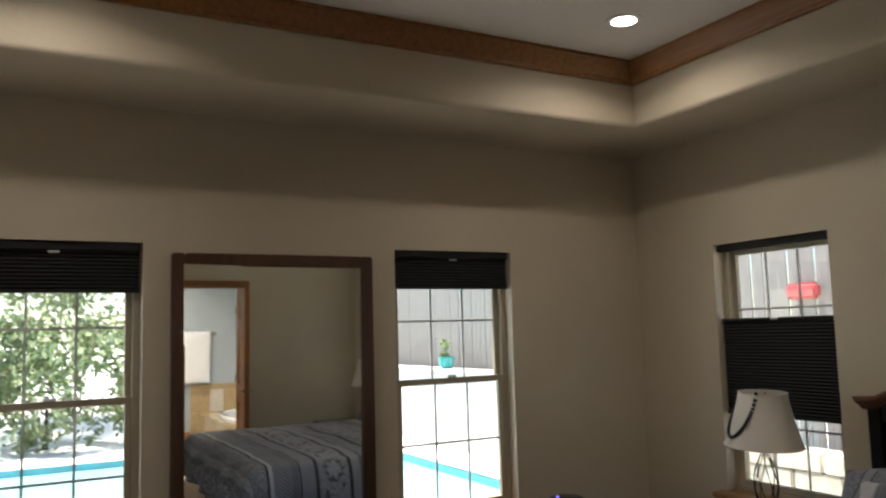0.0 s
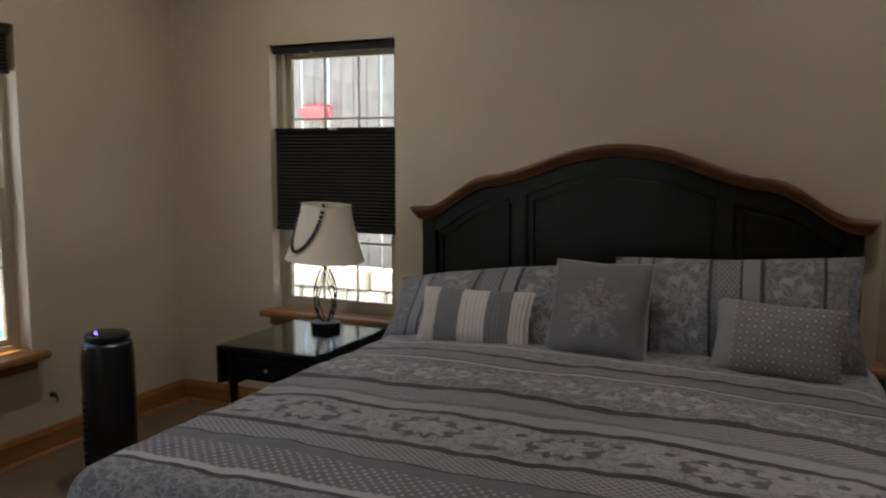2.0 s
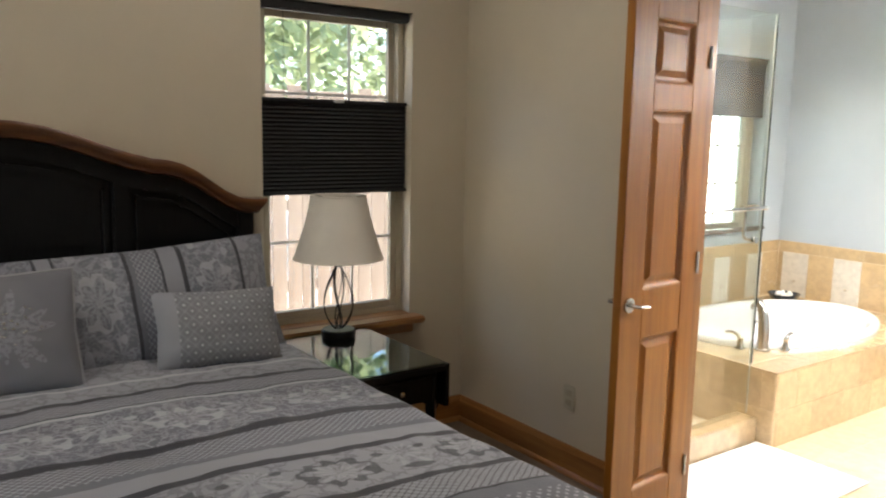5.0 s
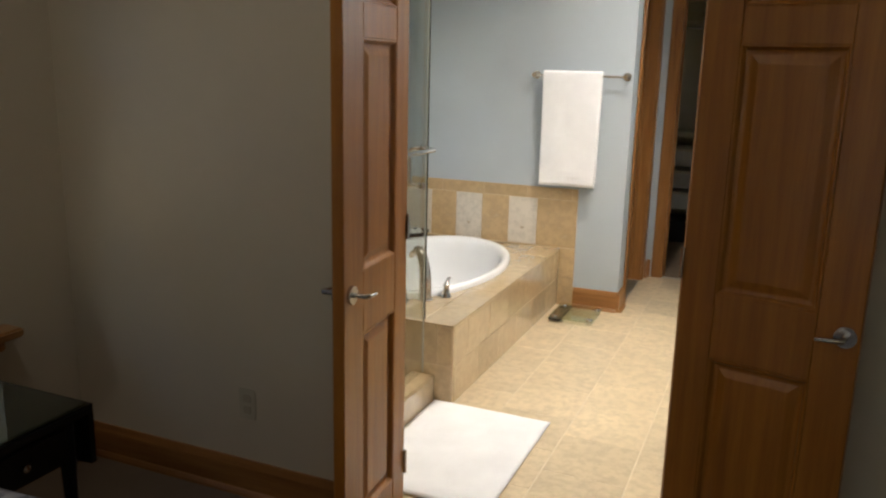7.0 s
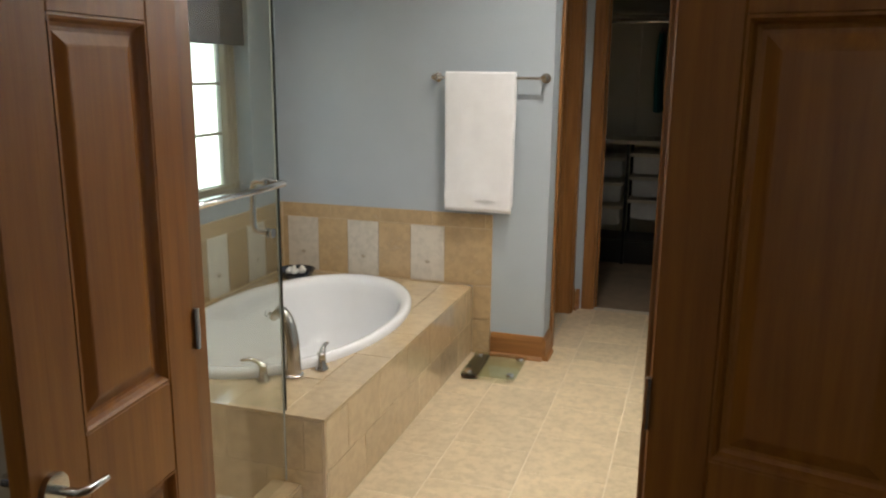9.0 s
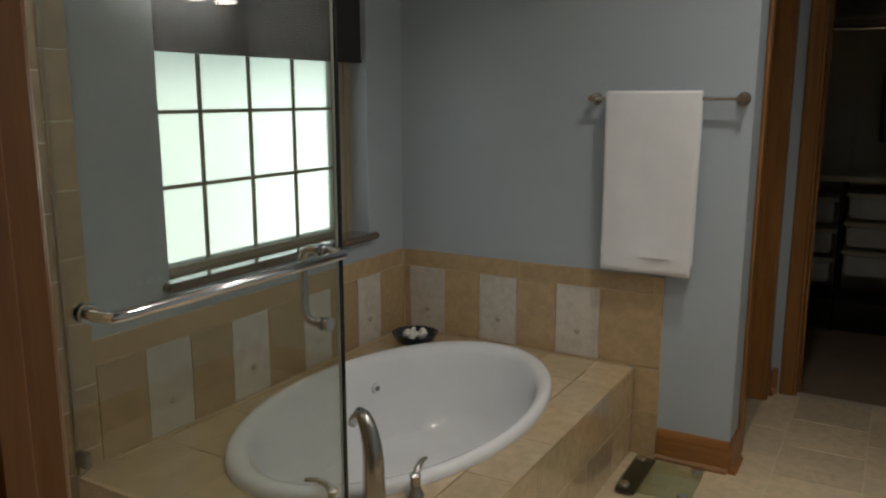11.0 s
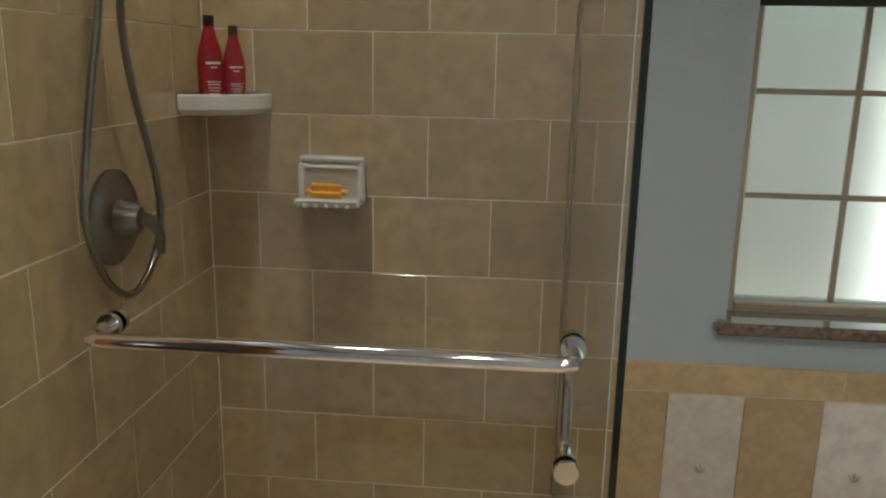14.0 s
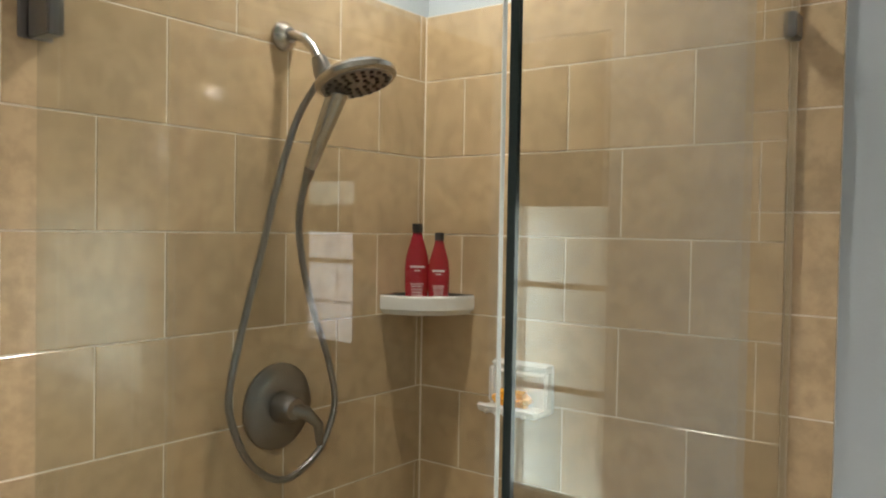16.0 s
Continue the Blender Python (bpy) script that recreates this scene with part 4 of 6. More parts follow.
def night_table(x0, x1, y0, y1, outer, label):
    h = 0.60
    t = thing("bedside_table", label, "bedside table", pose(0, 0, 0), "bedside tables")
    part("tabletop", boxm(x0, x1, y0, y1, h - 0.03, h, 0.006), M_BLACKW, t)
    part("glass_top", boxm(x0 + 0.004, x1 - 0.004, y0 + 0.004, y1 - 0.004, h + 0.0005, h + 0.008, 0.002), M_TTOP, t, "clear glass sheet on top")
    part("apron", boxm(x0 + 0.03, x1 - 0.03, y0 + 0.025, y0 + 0.045, h - 0.15, h - 0.03), M_BLACKW, t)
    part("apron", boxm(x0 + 0.03, x1 - 0.03, y1 - 0.045, y1 - 0.025, h - 0.15, h - 0.03), M_BLACKW, t)
    for x in (x0 + 0.03, x1 - 0.05):
        part("side_rail", boxm(x, x + 0.02, y0 + 0.045, y1 - 0.045, h - 0.15, h - 0.03), M_BLACKW, t)
    part("drawer", boxm(x0 + 0.08, x1 - 0.08, y0 + 0.014, y0 + 0.0245, h - 0.135, h - 0.045, 0.004), M_BLACKW, t)
    part("knob", lathe(bmesh.new(), [(0.004, 0), (0.004, 0.01), (0.011, 0.014), (0.011, 0.02), (0.003, 0.024)], 14), M_STEEL, t, "small nickel knob", True).matrix_basis = pose((x0 + x1) / 2, y0 + 0.014, h - 0.09, 90)
    for x in (x0 + 0.045, x1 - 0.045):
        for y in (y0 + 0.045, y1 - 0.045):
            part("leg", lathe(bmesh.new(), [(0.016, 0.0), (0.022, 0.3), (0.028, h - 0.15), (0.028, h - 0.032)], 4, x, y), M_BLACKW, t)
    bm = bmesh.new()
    X = x0 if outer < 0 else x1
    pts = [(y0 + 0.01, h - 0.004), (y1 - 0.01, h - 0.004), (y1 - 0.01, h - 0.18)] + [(y1 - 0.05 - 0.04 * math.sin(a), h - 0.18 - 0.04 * (1 - math.cos(a)) * 0.9) for a in (0.5, 1.0, 1.5)]
    pts += [(y0 + 0.05 + 0.04 * math.sin(a), h - 0.18 - 0.04 * (1 - math.cos(a)) * 0.9) for a in (1.5, 1.0, 0.5)] + [(y0 + 0.01, h - 0.18)]
    A = [bm.verts.new((X + outer * 0.002, y, z)) for y, z in pts]
    B = [bm.verts.new((X + outer * 0.02, y, z)) for y, z in pts]
    for k in range(len(pts)):
        bm.faces.new((A[k], A[(k + 1) % len(pts)], B[(k + 1) % len(pts)], B[k]))
    bm.faces.new(A)
    bm.faces.new(B[::-1])
    part("drop_leaf", bm, M_BLACKW, t)
    return t


night_table(0.735, 1.27, -0.80, -0.11, -1, "black wooden drop-leaf bedside table with a glass top")
night_table(3.49, 3.915, -0.78, -0.11, 1, "black wooden drop-leaf bedside table with a glass top")


def table_lamp(x, y, tilt, label):
    t = thing("table_lamp", label, "table lamp", pose(x, y, 0.608), "bedside lamps")
    part("base", lathe(bmesh.new(), [(0.0, 0.0), (0.072, 0.0), (0.075, 0.006), (0.075, 0.03), (0.07, 0.035), (0.0, 0.036)], 28, cap=False), M_BLACKM, t, "", True)
    for k in range(8):
        sgn = 1 if k % 2 else -1
        pts = []
        for q in range(17):
            f = q / 16
            r = 0.012 + 0.052 * math.sin(math.pi * (f ** 0.8)) ** 0.9
            a = 2 * math.pi * k / 8 + sgn * 1.1 * f
            pts.append((r * math.cos(a), r * math.sin(a), 0.034 + 0.285 * f))
        part("cage_wire", ring_path(bmesh.new(), pts, 0.0032, 6), M_BLACKM, t, "", True)
    part("stem", ring_path(bmesh.new(), [(0, 0, 0.31), (0, 0, 0.60)], 0.006, 8), M_BLACKM, t)
    part("socket", lathe(bmesh.new(), [(0.016, 0.36), (0.018, 0.40), (0.018, 0.43)], 12), M_BLACKM, t)
    sh = [(0.196, 0.352), (0.180, 0.40), (0.160, 0.46), (0.143, 0.52), (0.128, 0.58), (0.121, 0.625)]
    bm = lathe(bmesh.new(), sh + [(r - 0.003, z) for r, z in sh[::-1]], 36, cap=False)
    s = part("shade", bm, M_LINEN, t, "cream linen bell shade", True)
    s.matrix_basis = Matrix.Translation((0, 0, 0.35)) @ pose(0, 0, 0, 0, tilt, 0) @ Matrix.Translation((0, 0, -0.35))
    for r, z in ((0.197, 0.352), (0.1215, 0.625)):
        part("trim", ring_path(bmesh.new(), [(r * math.cos(a), r * math.sin(a), z) for a in (2 * math.pi * i / 36 for i in range(36))], 0.003, 6, True), M_LINEN, s)
    for a in (0, 2.1, 4.2):
        part("spider_arm", ring_path(bmesh.new(), [(0, 0, 0.60), (0.12 * math.cos(a), 0.12 * math.sin(a), 0.622)], 0.002, 5), M_STEEL, s)
    return t


table_lamp(1.0, -0.30, 3, "black wire lamp with cream shade, beads draped over it")
table_lamp(3.735, -0.20, 0, "black wire lamp with cream shade on a table")
neck = thing("bead_necklace", "black bead necklace draped over a lamp shade", "necklace", pose(1.0, -0.30, 0.608))
for k in range(40):
    f = k / 39
    a = radians(208 + 88 * f)
    drop = 0.222 * math.sin(math.pi * f) ** 0.75
    z = 0.628 - drop
    r = float(np.interp(z, (0.352, 0.40, 0.46, 0.52, 0.58, 0.625), (0.196, 0.180, 0.160, 0.143, 0.128, 0.121))) + 0.006
    bm = bmesh.new()
    bmesh.ops.create_icosphere(bm, subdivisions=2, radius=0.0095, matrix=Matrix.Translation((r * math.cos(a) + 0.014 * (z - 0.352) / 0.27, r * math.sin(a), z)))
    part("bead", bm, M_BLACKP, neck)

# ---- mirror, chest, tower fan, outlet ----
mir = thing("wall_mirror", "large wall mirror in a dark brown wooden frame", "mirror")
Y0, Y1, Z0, Z1, F = -3.055, -1.98, 0.625, 2.02, 0.065
gls = part("glass", boxm(-0.004, 0.004, -0.483, 0.483, -0.643, 0.643), M_MIRROR, mir, "silvered mirror glass")
gls.matrix_basis = pose(WX + 0.024, (Y0 + Y1) / 2, (Z0 + Z1) / 2, 0, 0.57, 0.8)
for y0, y1, z0, z1 in ((Y0, Y0 + F, Z0, Z1), (Y1 - F, Y1, Z0, Z1), (Y0 + F, Y1 - F, Z0, Z0 + F), (Y0 + F, Y1 - F, Z1 - F, Z1)):
    part("frame_rail", boxm(WX + 0.004, WX + 0.045, y0, y1, z0, z1, 0.008, 3), M_MIRFR, mir)
ch = thing("wooden_chest", "low red-brown polished wooden chest below the mirror", "chest")
part("body", boxm(WX + 0.04, 0.50, -3.1, -2.06, 0.05, 0.405, 0.004), M_TRUNK, ch)
part("lid", boxm(WX + 0.025, 0.545, -3.14, -2.02, 0.406, 0.44, 0.01, 3), M_TRUNK, ch, "polished overhanging lid")
part("plinth", boxm(WX + 0.036, 0.515, -3.115, -2.045, 0.0, 0.06, 0.006), M_TRUNK, ch)
for y in (-2.9, -2.25):
    part("panel", boxm(0.499, 0.508, y - 0.22, y + 0.2, 0.11, 0.36, 0.004), M_TRUNK, ch)
fan = thing("tower_fan", "black tower heater standing by the wall", "fan heater", pose(0.40, -1.13, 0, 0, 0, -40))
part("body", lathe(bmesh.new(), [(0.09, 0.02), (0.108, 0.05), (0.112, 0.3), (0.11, 0.6), (0.104, 0.655), (0.09, 0.668)], 32), M_BLACKP, fan, "", True)
part("base", lathe(bmesh.new(), [(0.13, 0.0), (0.13, 0.012), (0.10, 0.03)], 28), M_BLACKP, fan)
part("top_panel", lathe(bmesh.new(), [(0.085, 0.668), (0.096, 0.675), (0.096, 0.692), (0.085, 0.7), (0.0, 0.7)], 32, cap=False), M_BLACKP, fan, "glossy black control top", True)
for k in range(3):
    part("indicator", boxm(-0.03 + 0.03 * k, -0.018 + 0.03 * k, -0.05, -0.04, 0.7, 0.7015), emit("blue_indicator", (0.16, 0.12, 1.0), 1.6), fan, "blue indicator light")
for k in range(11):
    part("vent_slat", boxm(-0.055, 0.055, -0.1135, -0.09, 0.10 + 0.03 * k, 0.112 + 0.03 * k, 0.002), M_BLACKM, fan)
part("badge", boxm(-0.012, 0.012, -0.1145, -0.1, 0.47, 0.57, 0.002), M_DSTEEL, fan)
cord = single("power_plug", ring_path(bmesh.new(), [(WX + x, -0.94, z) for x, z in ((0.003, 0.29), (0.02, 0.29), (0.032, 0.287), (0.042, 0.275), (0.046, 0.255))], [0.013, 0.013, 0.008, 0.005, 0.004], 6), M_BLACKP, "black power plug pushed into the wall", "plug", smooth=True)


def outlet(m):
    t = thing("wall_outlet", "tan plastic wall outlet plate above the baseboard", "outlet", m)
    part("plate", boxm(-0.036, 0.036, -0.006, -0.0005, -0.058, 0.058, 0.003), plain("tan_plastic", (0.42, 0.37, 0.27), 0.45), t)
    for z in (-0.022, 0.022):
        part("socket", boxm(-0.016, 0.016, -0.008, -0.006, z - 0.013, z + 0.013, 0.003), M_FRAME, t)
    return t


outlet(pose(4.57, -0.815, 0.35, 0, 0, 270))
# only the first light is known; the other two are unseen, added to brighten the room
for x, y, power in ((0.99, -1.09, 2.3), (3.4, -1.09, 1.35), (0.99, -3.7, 2.3)):
    can_light(x, y, TOP - 0.001, power)


# ---- bathroom: tub deck, tub, taps ----
DW, DE, DS, DT = 5.61, 7.43, -1.175, 0.386
TUB = (6.58, -0.573)
TA, TB = 0.785, 0.478
M_FROST, nt, b, L = mat("frosted_glass")
nt.nodes.remove(b)
tl, gl, mx = nt.nodes.new("ShaderNodeBsdfTranslucent"), nt.nodes.new("ShaderNodeBsdfRefraction"), nt.nodes.new("ShaderNodeMixShader")
tl.inputs["Color"].default_value = (0.88, 0.97, 0.91, 1)
gl.inputs["Roughness"].default_value = 0.5
gl.inputs["IOR"].default_value = 1.18
gl.inputs["Color"].default_value = (0.94, 1.0, 0.95, 1)
mx.inputs["Fac"].default_value = 0.86
L.new(tl.outputs[0], mx.inputs[1])
L.new(gl.outputs[0], mx.inputs[2])
L.new(mx.outputs[0], nt.nodes["Material Output"].inputs["Surface"])

deck = thing("tub_deck", "tan tiled surround built round the bathtub", "tub deck", kind="structure")
bm = bmesh.new()
box(bm, DW + 0.004, DE, DS + 0.004, DS + 0.02, 0.0, DT - 0.01)
box(bm, DW + 0.004, DW + 0.02, DS + 0.02, -0.02, 0.0, DT - 0.01)
part("core", bm, M_DGROUT, deck)
part("joint", boxm(DW + 0.03, DE - 0.005, -0.0222, -0.001, DT - 0.05, DT + 0.003), M_DGROUT, deck)
part("joint", boxm(7.4262, DE + 0.008, DS + 0.03, -0.0225, DT - 0.05, DT + 0.003), M_DGROUT, deck)

tub = thing("bathtub", "white oval drop-in jetted bathtub", "bathtub", pose(TUB[0], TUB[1], 0))
rows = [(1.0, DT + 0.001), (1.0, DT + 0.014), (0.992, DT + 0.026), (0.975, DT + 0.033), (0.95, DT + 0.035), (0.92, DT + 0.03), (0.895, DT + 0.018), (0.88, DT - 0.005), (0.865, DT - 0.05), (0.84, DT - 0.14), (0.80, DT - 0.25), (0.74, DT - 0.32), (0.62, DT - 0.35), (0.3, DT - 0.357), (0.02, DT - 0.36)]
bm = lathe(bmesh.new(), rows, 72, 0, 0, TA, TB, cap=False)
part("shell", bm, M_TUB, tub, "", True)
for a, z in ((62, DT - 0.10), (118, DT - 0.2), (-25, DT - 0.2), (200, DT - 0.2), (250, DT - 0.2)):
    c, s = math.cos(radians(a)), math.sin(radians(a))
    k = 0.845
    p = Vector((TA * k * c, TB * k * s, z))
    n = Vector((-c / TA, -s / TB, 0.25)).normalized()
    j = part("jet", ring_path(bmesh.new(), [p - n * 0.004, p + n * 0.008], 0.022, 16), M_TUB, tub, "", True)
    part("jet_nozzle", ring_path(bmesh.new(), [p + n * 0.008, p + n * 0.013], 0.011, 12), M_STEEL, j)

sp = thing("tub_faucet", "brushed nickel arched tub faucet on the deck", "faucet", pose(6.0, -0.862, DT))
pts = [(0, 0, 0.008 + 0.19 * f) for f in (0, 0.25, 0.5)]
arc = []
for q in range(15):
    f = q / 14
    a = radians(128 * f ** 0.9)
    arc.append((0.0, 0.062 * (1 - math.cos(a)), 0.10 + 0.15 * math.sin(a) * (1 if a < math.pi / 2 else 0.9) + 0.0))
P = [(0, 0, 0.004), (0, 0, 0.05)] + arc
R = [0.034, 0.032] + [0.031 - 0.017 * (q / 14) for q in range(15)]
part("spout", ring_path(bmesh.new(), P, R, 14), M_STEEL, sp, "", True)
part("flange", lathe(bmesh.new(), [(0.042, 0.0), (0.042, 0.006), (0.036, 0.01)], 22), M_STEEL, sp, "", True)
sp.matrix_basis = pose(5.925, -0.886, DT + 0.004, 0, 0, -19)
for x, y, rz in ((5.836, -0.811, 100), (6.02, -0.962, 10)):
    h = thing("tub_tap", "brushed nickel lever tap beside the tub spout", "tap handle", pose(x, y, DT + 0.006, 0, 0, rz), "tub taps")
    part("body", lathe(bmesh.new(), [(0.026, 0.0), (0.025, 0.006), (0.017, 0.022), (0.015, 0.05), (0.017, 0.062), (0.008, 0.07)], 18), M_STEEL, h, "", True)
    part("lever", ring_path(bmesh.new(), [(0, 0, 0.055), (0.02, 0, 0.075), (0.05, 0, 0.083), (0.085, 0, 0.076)], [0.012, 0.010, 0.008, 0.006], 10), M_STEEL, h, "", True)

dish = thing("soap_bowl", "dark ceramic bowl of white shells on the deck", "bowl", pose(7.235, -0.2, DT + 0.007))
part("bowl", lathe(bmesh.new(), [(0.06, 0.0), (0.085, 0.012), (0.104, 0.045), (0.108, 0.05), (0.1, 0.047), (0.08, 0.02), (0.0, 0.014)], 30, cap=False), plain("dark_glaze", (0.03, 0.035, 0.045), 0.2), dish, "", True)
for k in range(7):
    a = k * 2.4
    bm = bmesh.new()
    bmesh.ops.create_icosphere(bm, subdivisions=2, radius=0.024, matrix=pose(0.04 * math.cos(a) * (k > 0), 0.04 * math.sin(a) * (k > 0), 0.04, 0, 20 * k, 40 * k) @ Matrix.Diagonal((1.2, 0.8, 0.6, 1)))
    part("shell", bm, M_CERAM, dish, "white sea shell", True)

# ---- towel bar, towel, scale, mat ----
tb = thing("towel_bar", "brushed nickel towel bar on the bathroom wall", "towel bar")
part("bar", ring_path(bmesh.new(), [(7.385, -0.955, 1.503), (7.385, -1.545, 1.503)], 0.008, 12), M_STEEL, tb, "", True)
for y in (-0.962, -1.538):
    part("bracket", ring_path(bmesh.new(), [(7.444, y, 1.503), (7.436, y, 1.503), (7.434, y, 1.503), (7.40, y, 1.503), (7.372, y, 1.503)], [0.026, 0.026, 0.012, 0.012, 0.015], 16), M_STEEL, tb, "", True)


def towel(y0, y1, z0, zt, x):
    bm = bmesh.new()
    n = 30

    def fn(a, b):
        s = (a - 0.5) * 2
        y = y0 + (y1 - y0) * b
        wav = 0.006 * math.sin(b * 9 + 1) * abs(s) + 0.003 * noise.noise(Vector((b * 6, s * 3, 2)))
        if abs(s) < 0.05:
            ang = s / 0.05 * math.pi / 2
            return Vector((x - 0.014 * math.sin(ang), y, zt - 0.014 + 0.014 * math.cos(ang)))
        f = (abs(s) - 0.05) / 0.95
        side = math.copysign(1, s)
        return Vector((x - side * (0.014 + 0.006 * f) - wav, y + (0.012 * f * (0.5 - b)), zt - 0.014 - f * (zt - z0 - (0.0 if s > 0 else 0.03))))

    grid(bm, 60, n, fn)
    return bm


tw = single("bath_towel", towel(-1.398, -1.025, 0.825, 1.528, 7.385), M_TOWEL, "white terry bath towel folded over the towel bar", "towel", smooth=True)
so = tw.modifiers.new("thick", "SOLIDIFY")
so.thickness, so.offset = 0.012, 0
part("hem_band", boxm(7.3555, 7.3575, -1.392, -1.031, 0.875, 0.915), M_TOWEL, tw, "woven band near the hem")

sc = thing("bathroom_scale", "glass bathroom scale with chrome feet on the floor", "scale", pose(7.204, -1.366, 0.004, 0, 0, 1))
part("plate", boxm(-0.165, 0.165, -0.142, 0.142, 0.022, 0.03, 0.003), glass("greenish_glass", (0.84, 0.88, 0.82)), sc, "clear glass plate")
part("bar_unit", boxm(-0.16, 0.16, 0.062, 0.14, 0.008, 0.0215, 0.004), plain("brown_black_plastic", (0.028, 0.021, 0.016), 0.35), sc, "black display unit")
for x in (-0.125, 0.125):
    for y in (-0.11, 0.11):
        part("foot", lathe(bmesh.new(), [(0.02, 0.0), (0.022, 0.01), (0.022, 0.03), (0.018, 0.036), (0.0, 0.037)], 18, x, y, cap=False), M_CHROME, sc, "", True)
bm = bmesh.new()
grid(bm, 40, 34, lambda a, c: Vector((4.80 + 0.81 * a, -1.65 + 0.56 * c, 0.012 + 0.012 * min(1, 14 * min(a, 1 - a, c, 1 - c)) + 0.003 * noise.noise(Vector((a * 30, c * 24, 0))))))
mt = single("bath_mat", bm, M_TOWEL, "white shaggy cotton bath mat on the tiles", "bath mat", smooth=True)
so = mt.modifiers.new("thick", "SOLIDIFY")
so.thickness, so.offset = 0.01, -1

# ---- shower ----
GY, GX, GT = -1.023, 5.622, 2.093
curb = thing("shower_curb", "tan tiled shower curb under the glass door", "curb", kind="structure")
part("curb_tile", boxm(4.722, DW + 0.011, GY - 0.06, GY + 0.06, 0.0, 0.132, 0.006), M_DTILE, curb)
setting("shower_floor", boxm(4.722, DW + 0.011, GY + 0.06, -0.012, -0.05, 0.03), M_FTILE, "tan tiled shower floor", "floor")
dr = thing("shower_door", "frameless clear glass shower door with a nickel bar", "shower door")
part("glass", boxm(4.738, 5.609, GY - 0.004, GY + 0.004, 0.14, GT), M_SHGLASS, dr, "clear glass pane")
part("glass_edge", boxm(5.6092, 5.6105, GY - 0.003, GY + 0.003, 0.14, GT), M_SEAL, dr, "pale edge seal of the glass")
bm = ring_path(bmesh.new(), [(4.985, GY - 0.005, 1.187), (4.985, GY - 0.045, 1.187), (4.99, GY - 0.058, 1.187), (5.003, GY - 0.064, 1.187), (5.545, GY - 0.064, 1.187), (5.558, GY - 0.058, 1.187), (5.563, GY - 0.045, 1.187), (5.563, GY - 0.005, 1.187)], 0.0098, 14)
part("towel_bar", bm, M_CHROME, dr, "polished nickel bar", True)
bm = ring_path(bmesh.new(), [(5.563, GY + 0.005, 1.187), (5.563, GY + 0.035, 1.187), (5.563, GY + 0.052, 1.18), (5.563, GY + 0.058, 1.165), (5.563, GY + 0.058, 1.046), (5.563, GY + 0.052, 1.031), (5.563, GY + 0.035, 1.024), (5.563, GY + 0.005, 1.024)], 0.0095, 14)
part("pull_handle", bm, M_CHROME, dr, "polished nickel pull handle", True)
for x, z, sg in ((4.985, 1.187, -1), (5.563, 1.187, -1), (5.563, 1.187, 1), (5.563, 1.024, 1), (5.563, 1.024, -1), (4.985, 1.187, 1)):
    part("washer", ring_path(bmesh.new(), [(x, GY + sg * 0.0055, z), (x, GY + sg * 0.013, z)], 0.0155, 18), M_CHROME, dr, "", True)
for z in (0.42, 1.93):
    hg = part("hinge", boxm(4.728, 4.79, GY - 0.014, GY + 0.014, z - 0.045, z + 0.045, 0.003), M_DSTEEL, dr, "dark nickel glass hinge")
    part("hinge_plate", boxm(4.7215, 4.728, GY - 0.028, GY + 0.028, z - 0.045, z + 0.045, 0.002), M_DSTEEL, hg)
pn = thing("shower_screen", "fixed clear glass shower panel standing on the deck", "glass panel")
part("glass", boxm(GX - 0.004, GX + 0.004, GY + 0.004, -0.024, DT + 0.008, GT), M_SHGLASS, pn, "clear glass pane")
part("glass_edge", boxm(GX - 0.0045, GX + 0.0045, GY - 0.0025, GY + 0.0038, DT + 0.008, GT), M_GEDGE, pn, "dark polished edge of the glass")
part("seal", boxm(GX - 0.006, GX + 0.006, -0.0238, -0.0195, DT + 0.008, GT), plain("silicone_seal", (0.42, 0.33, 0.22), 0.6), pn)
for z in (DT + 0.06, 1.99):
    part("clamp", boxm(GX - 0.012, GX + 0.012, -0.068, -0.0195, z - 0.024, z + 0.024, 0.003), M_DSTEEL, pn, "dark nickel glass clamp")

vl = thing("shower_valve", "brushed nickel shower valve on the tiled wall", "shower valve", pose(4.7195, -0.51, 1.214))
part("plate", ring_path(bmesh.new(), [(0.0, 0, 0), (0.006, 0, 0), (0.012, 0, 0), (0.016, 0, 0)], [0.092, 0.092, 0.084, 0.06], 32), M_DSTEEL, vl, "", True)
part("hub", ring_path(bmesh.new(), [(0.014, 0, 0), (0.05, 0, 0), (0.058, 0, 0)], [0.034, 0.028, 0.022], 22), M_DSTEEL, vl, "", True)
part("lever", ring_path(bmesh.new(), [(0.045, 0.0, 0.0), (0.06, 0.03, -0.012), (0.066, 0.058, -0.04), (0.062, 0.066, -0.085)], [0.017, 0.014, 0.011, 0.008], 12), M_DSTEEL, vl, "", True)
sh = thing("hand_shower", "brushed nickel hand shower on a wall arm with hose", "shower head")
part("arm", ring_path(bmesh.new(), [(4.722, -0.505, 1.996), (4.75, -0.505, 1.996), (4.785, -0.505, 1.985), (4.812, -0.505, 1.96), (4.83, -0.505, 1.93)], 0.0105, 12), M_STEEL, sh, "", True)
part("escutcheon", ring_path(bmesh.new(), [(4.7195, -0.505, 1.996), (4.728, -0.505, 1.996), (4.742, -0.505, 1.996)], [0.032, 0.03, 0.016], 20), M_STEEL, sh, "", True)
ax = Vector((0.30, 0.02, -0.95)).normalized()
c0 = Vector((4.93, -0.505, 1.888))
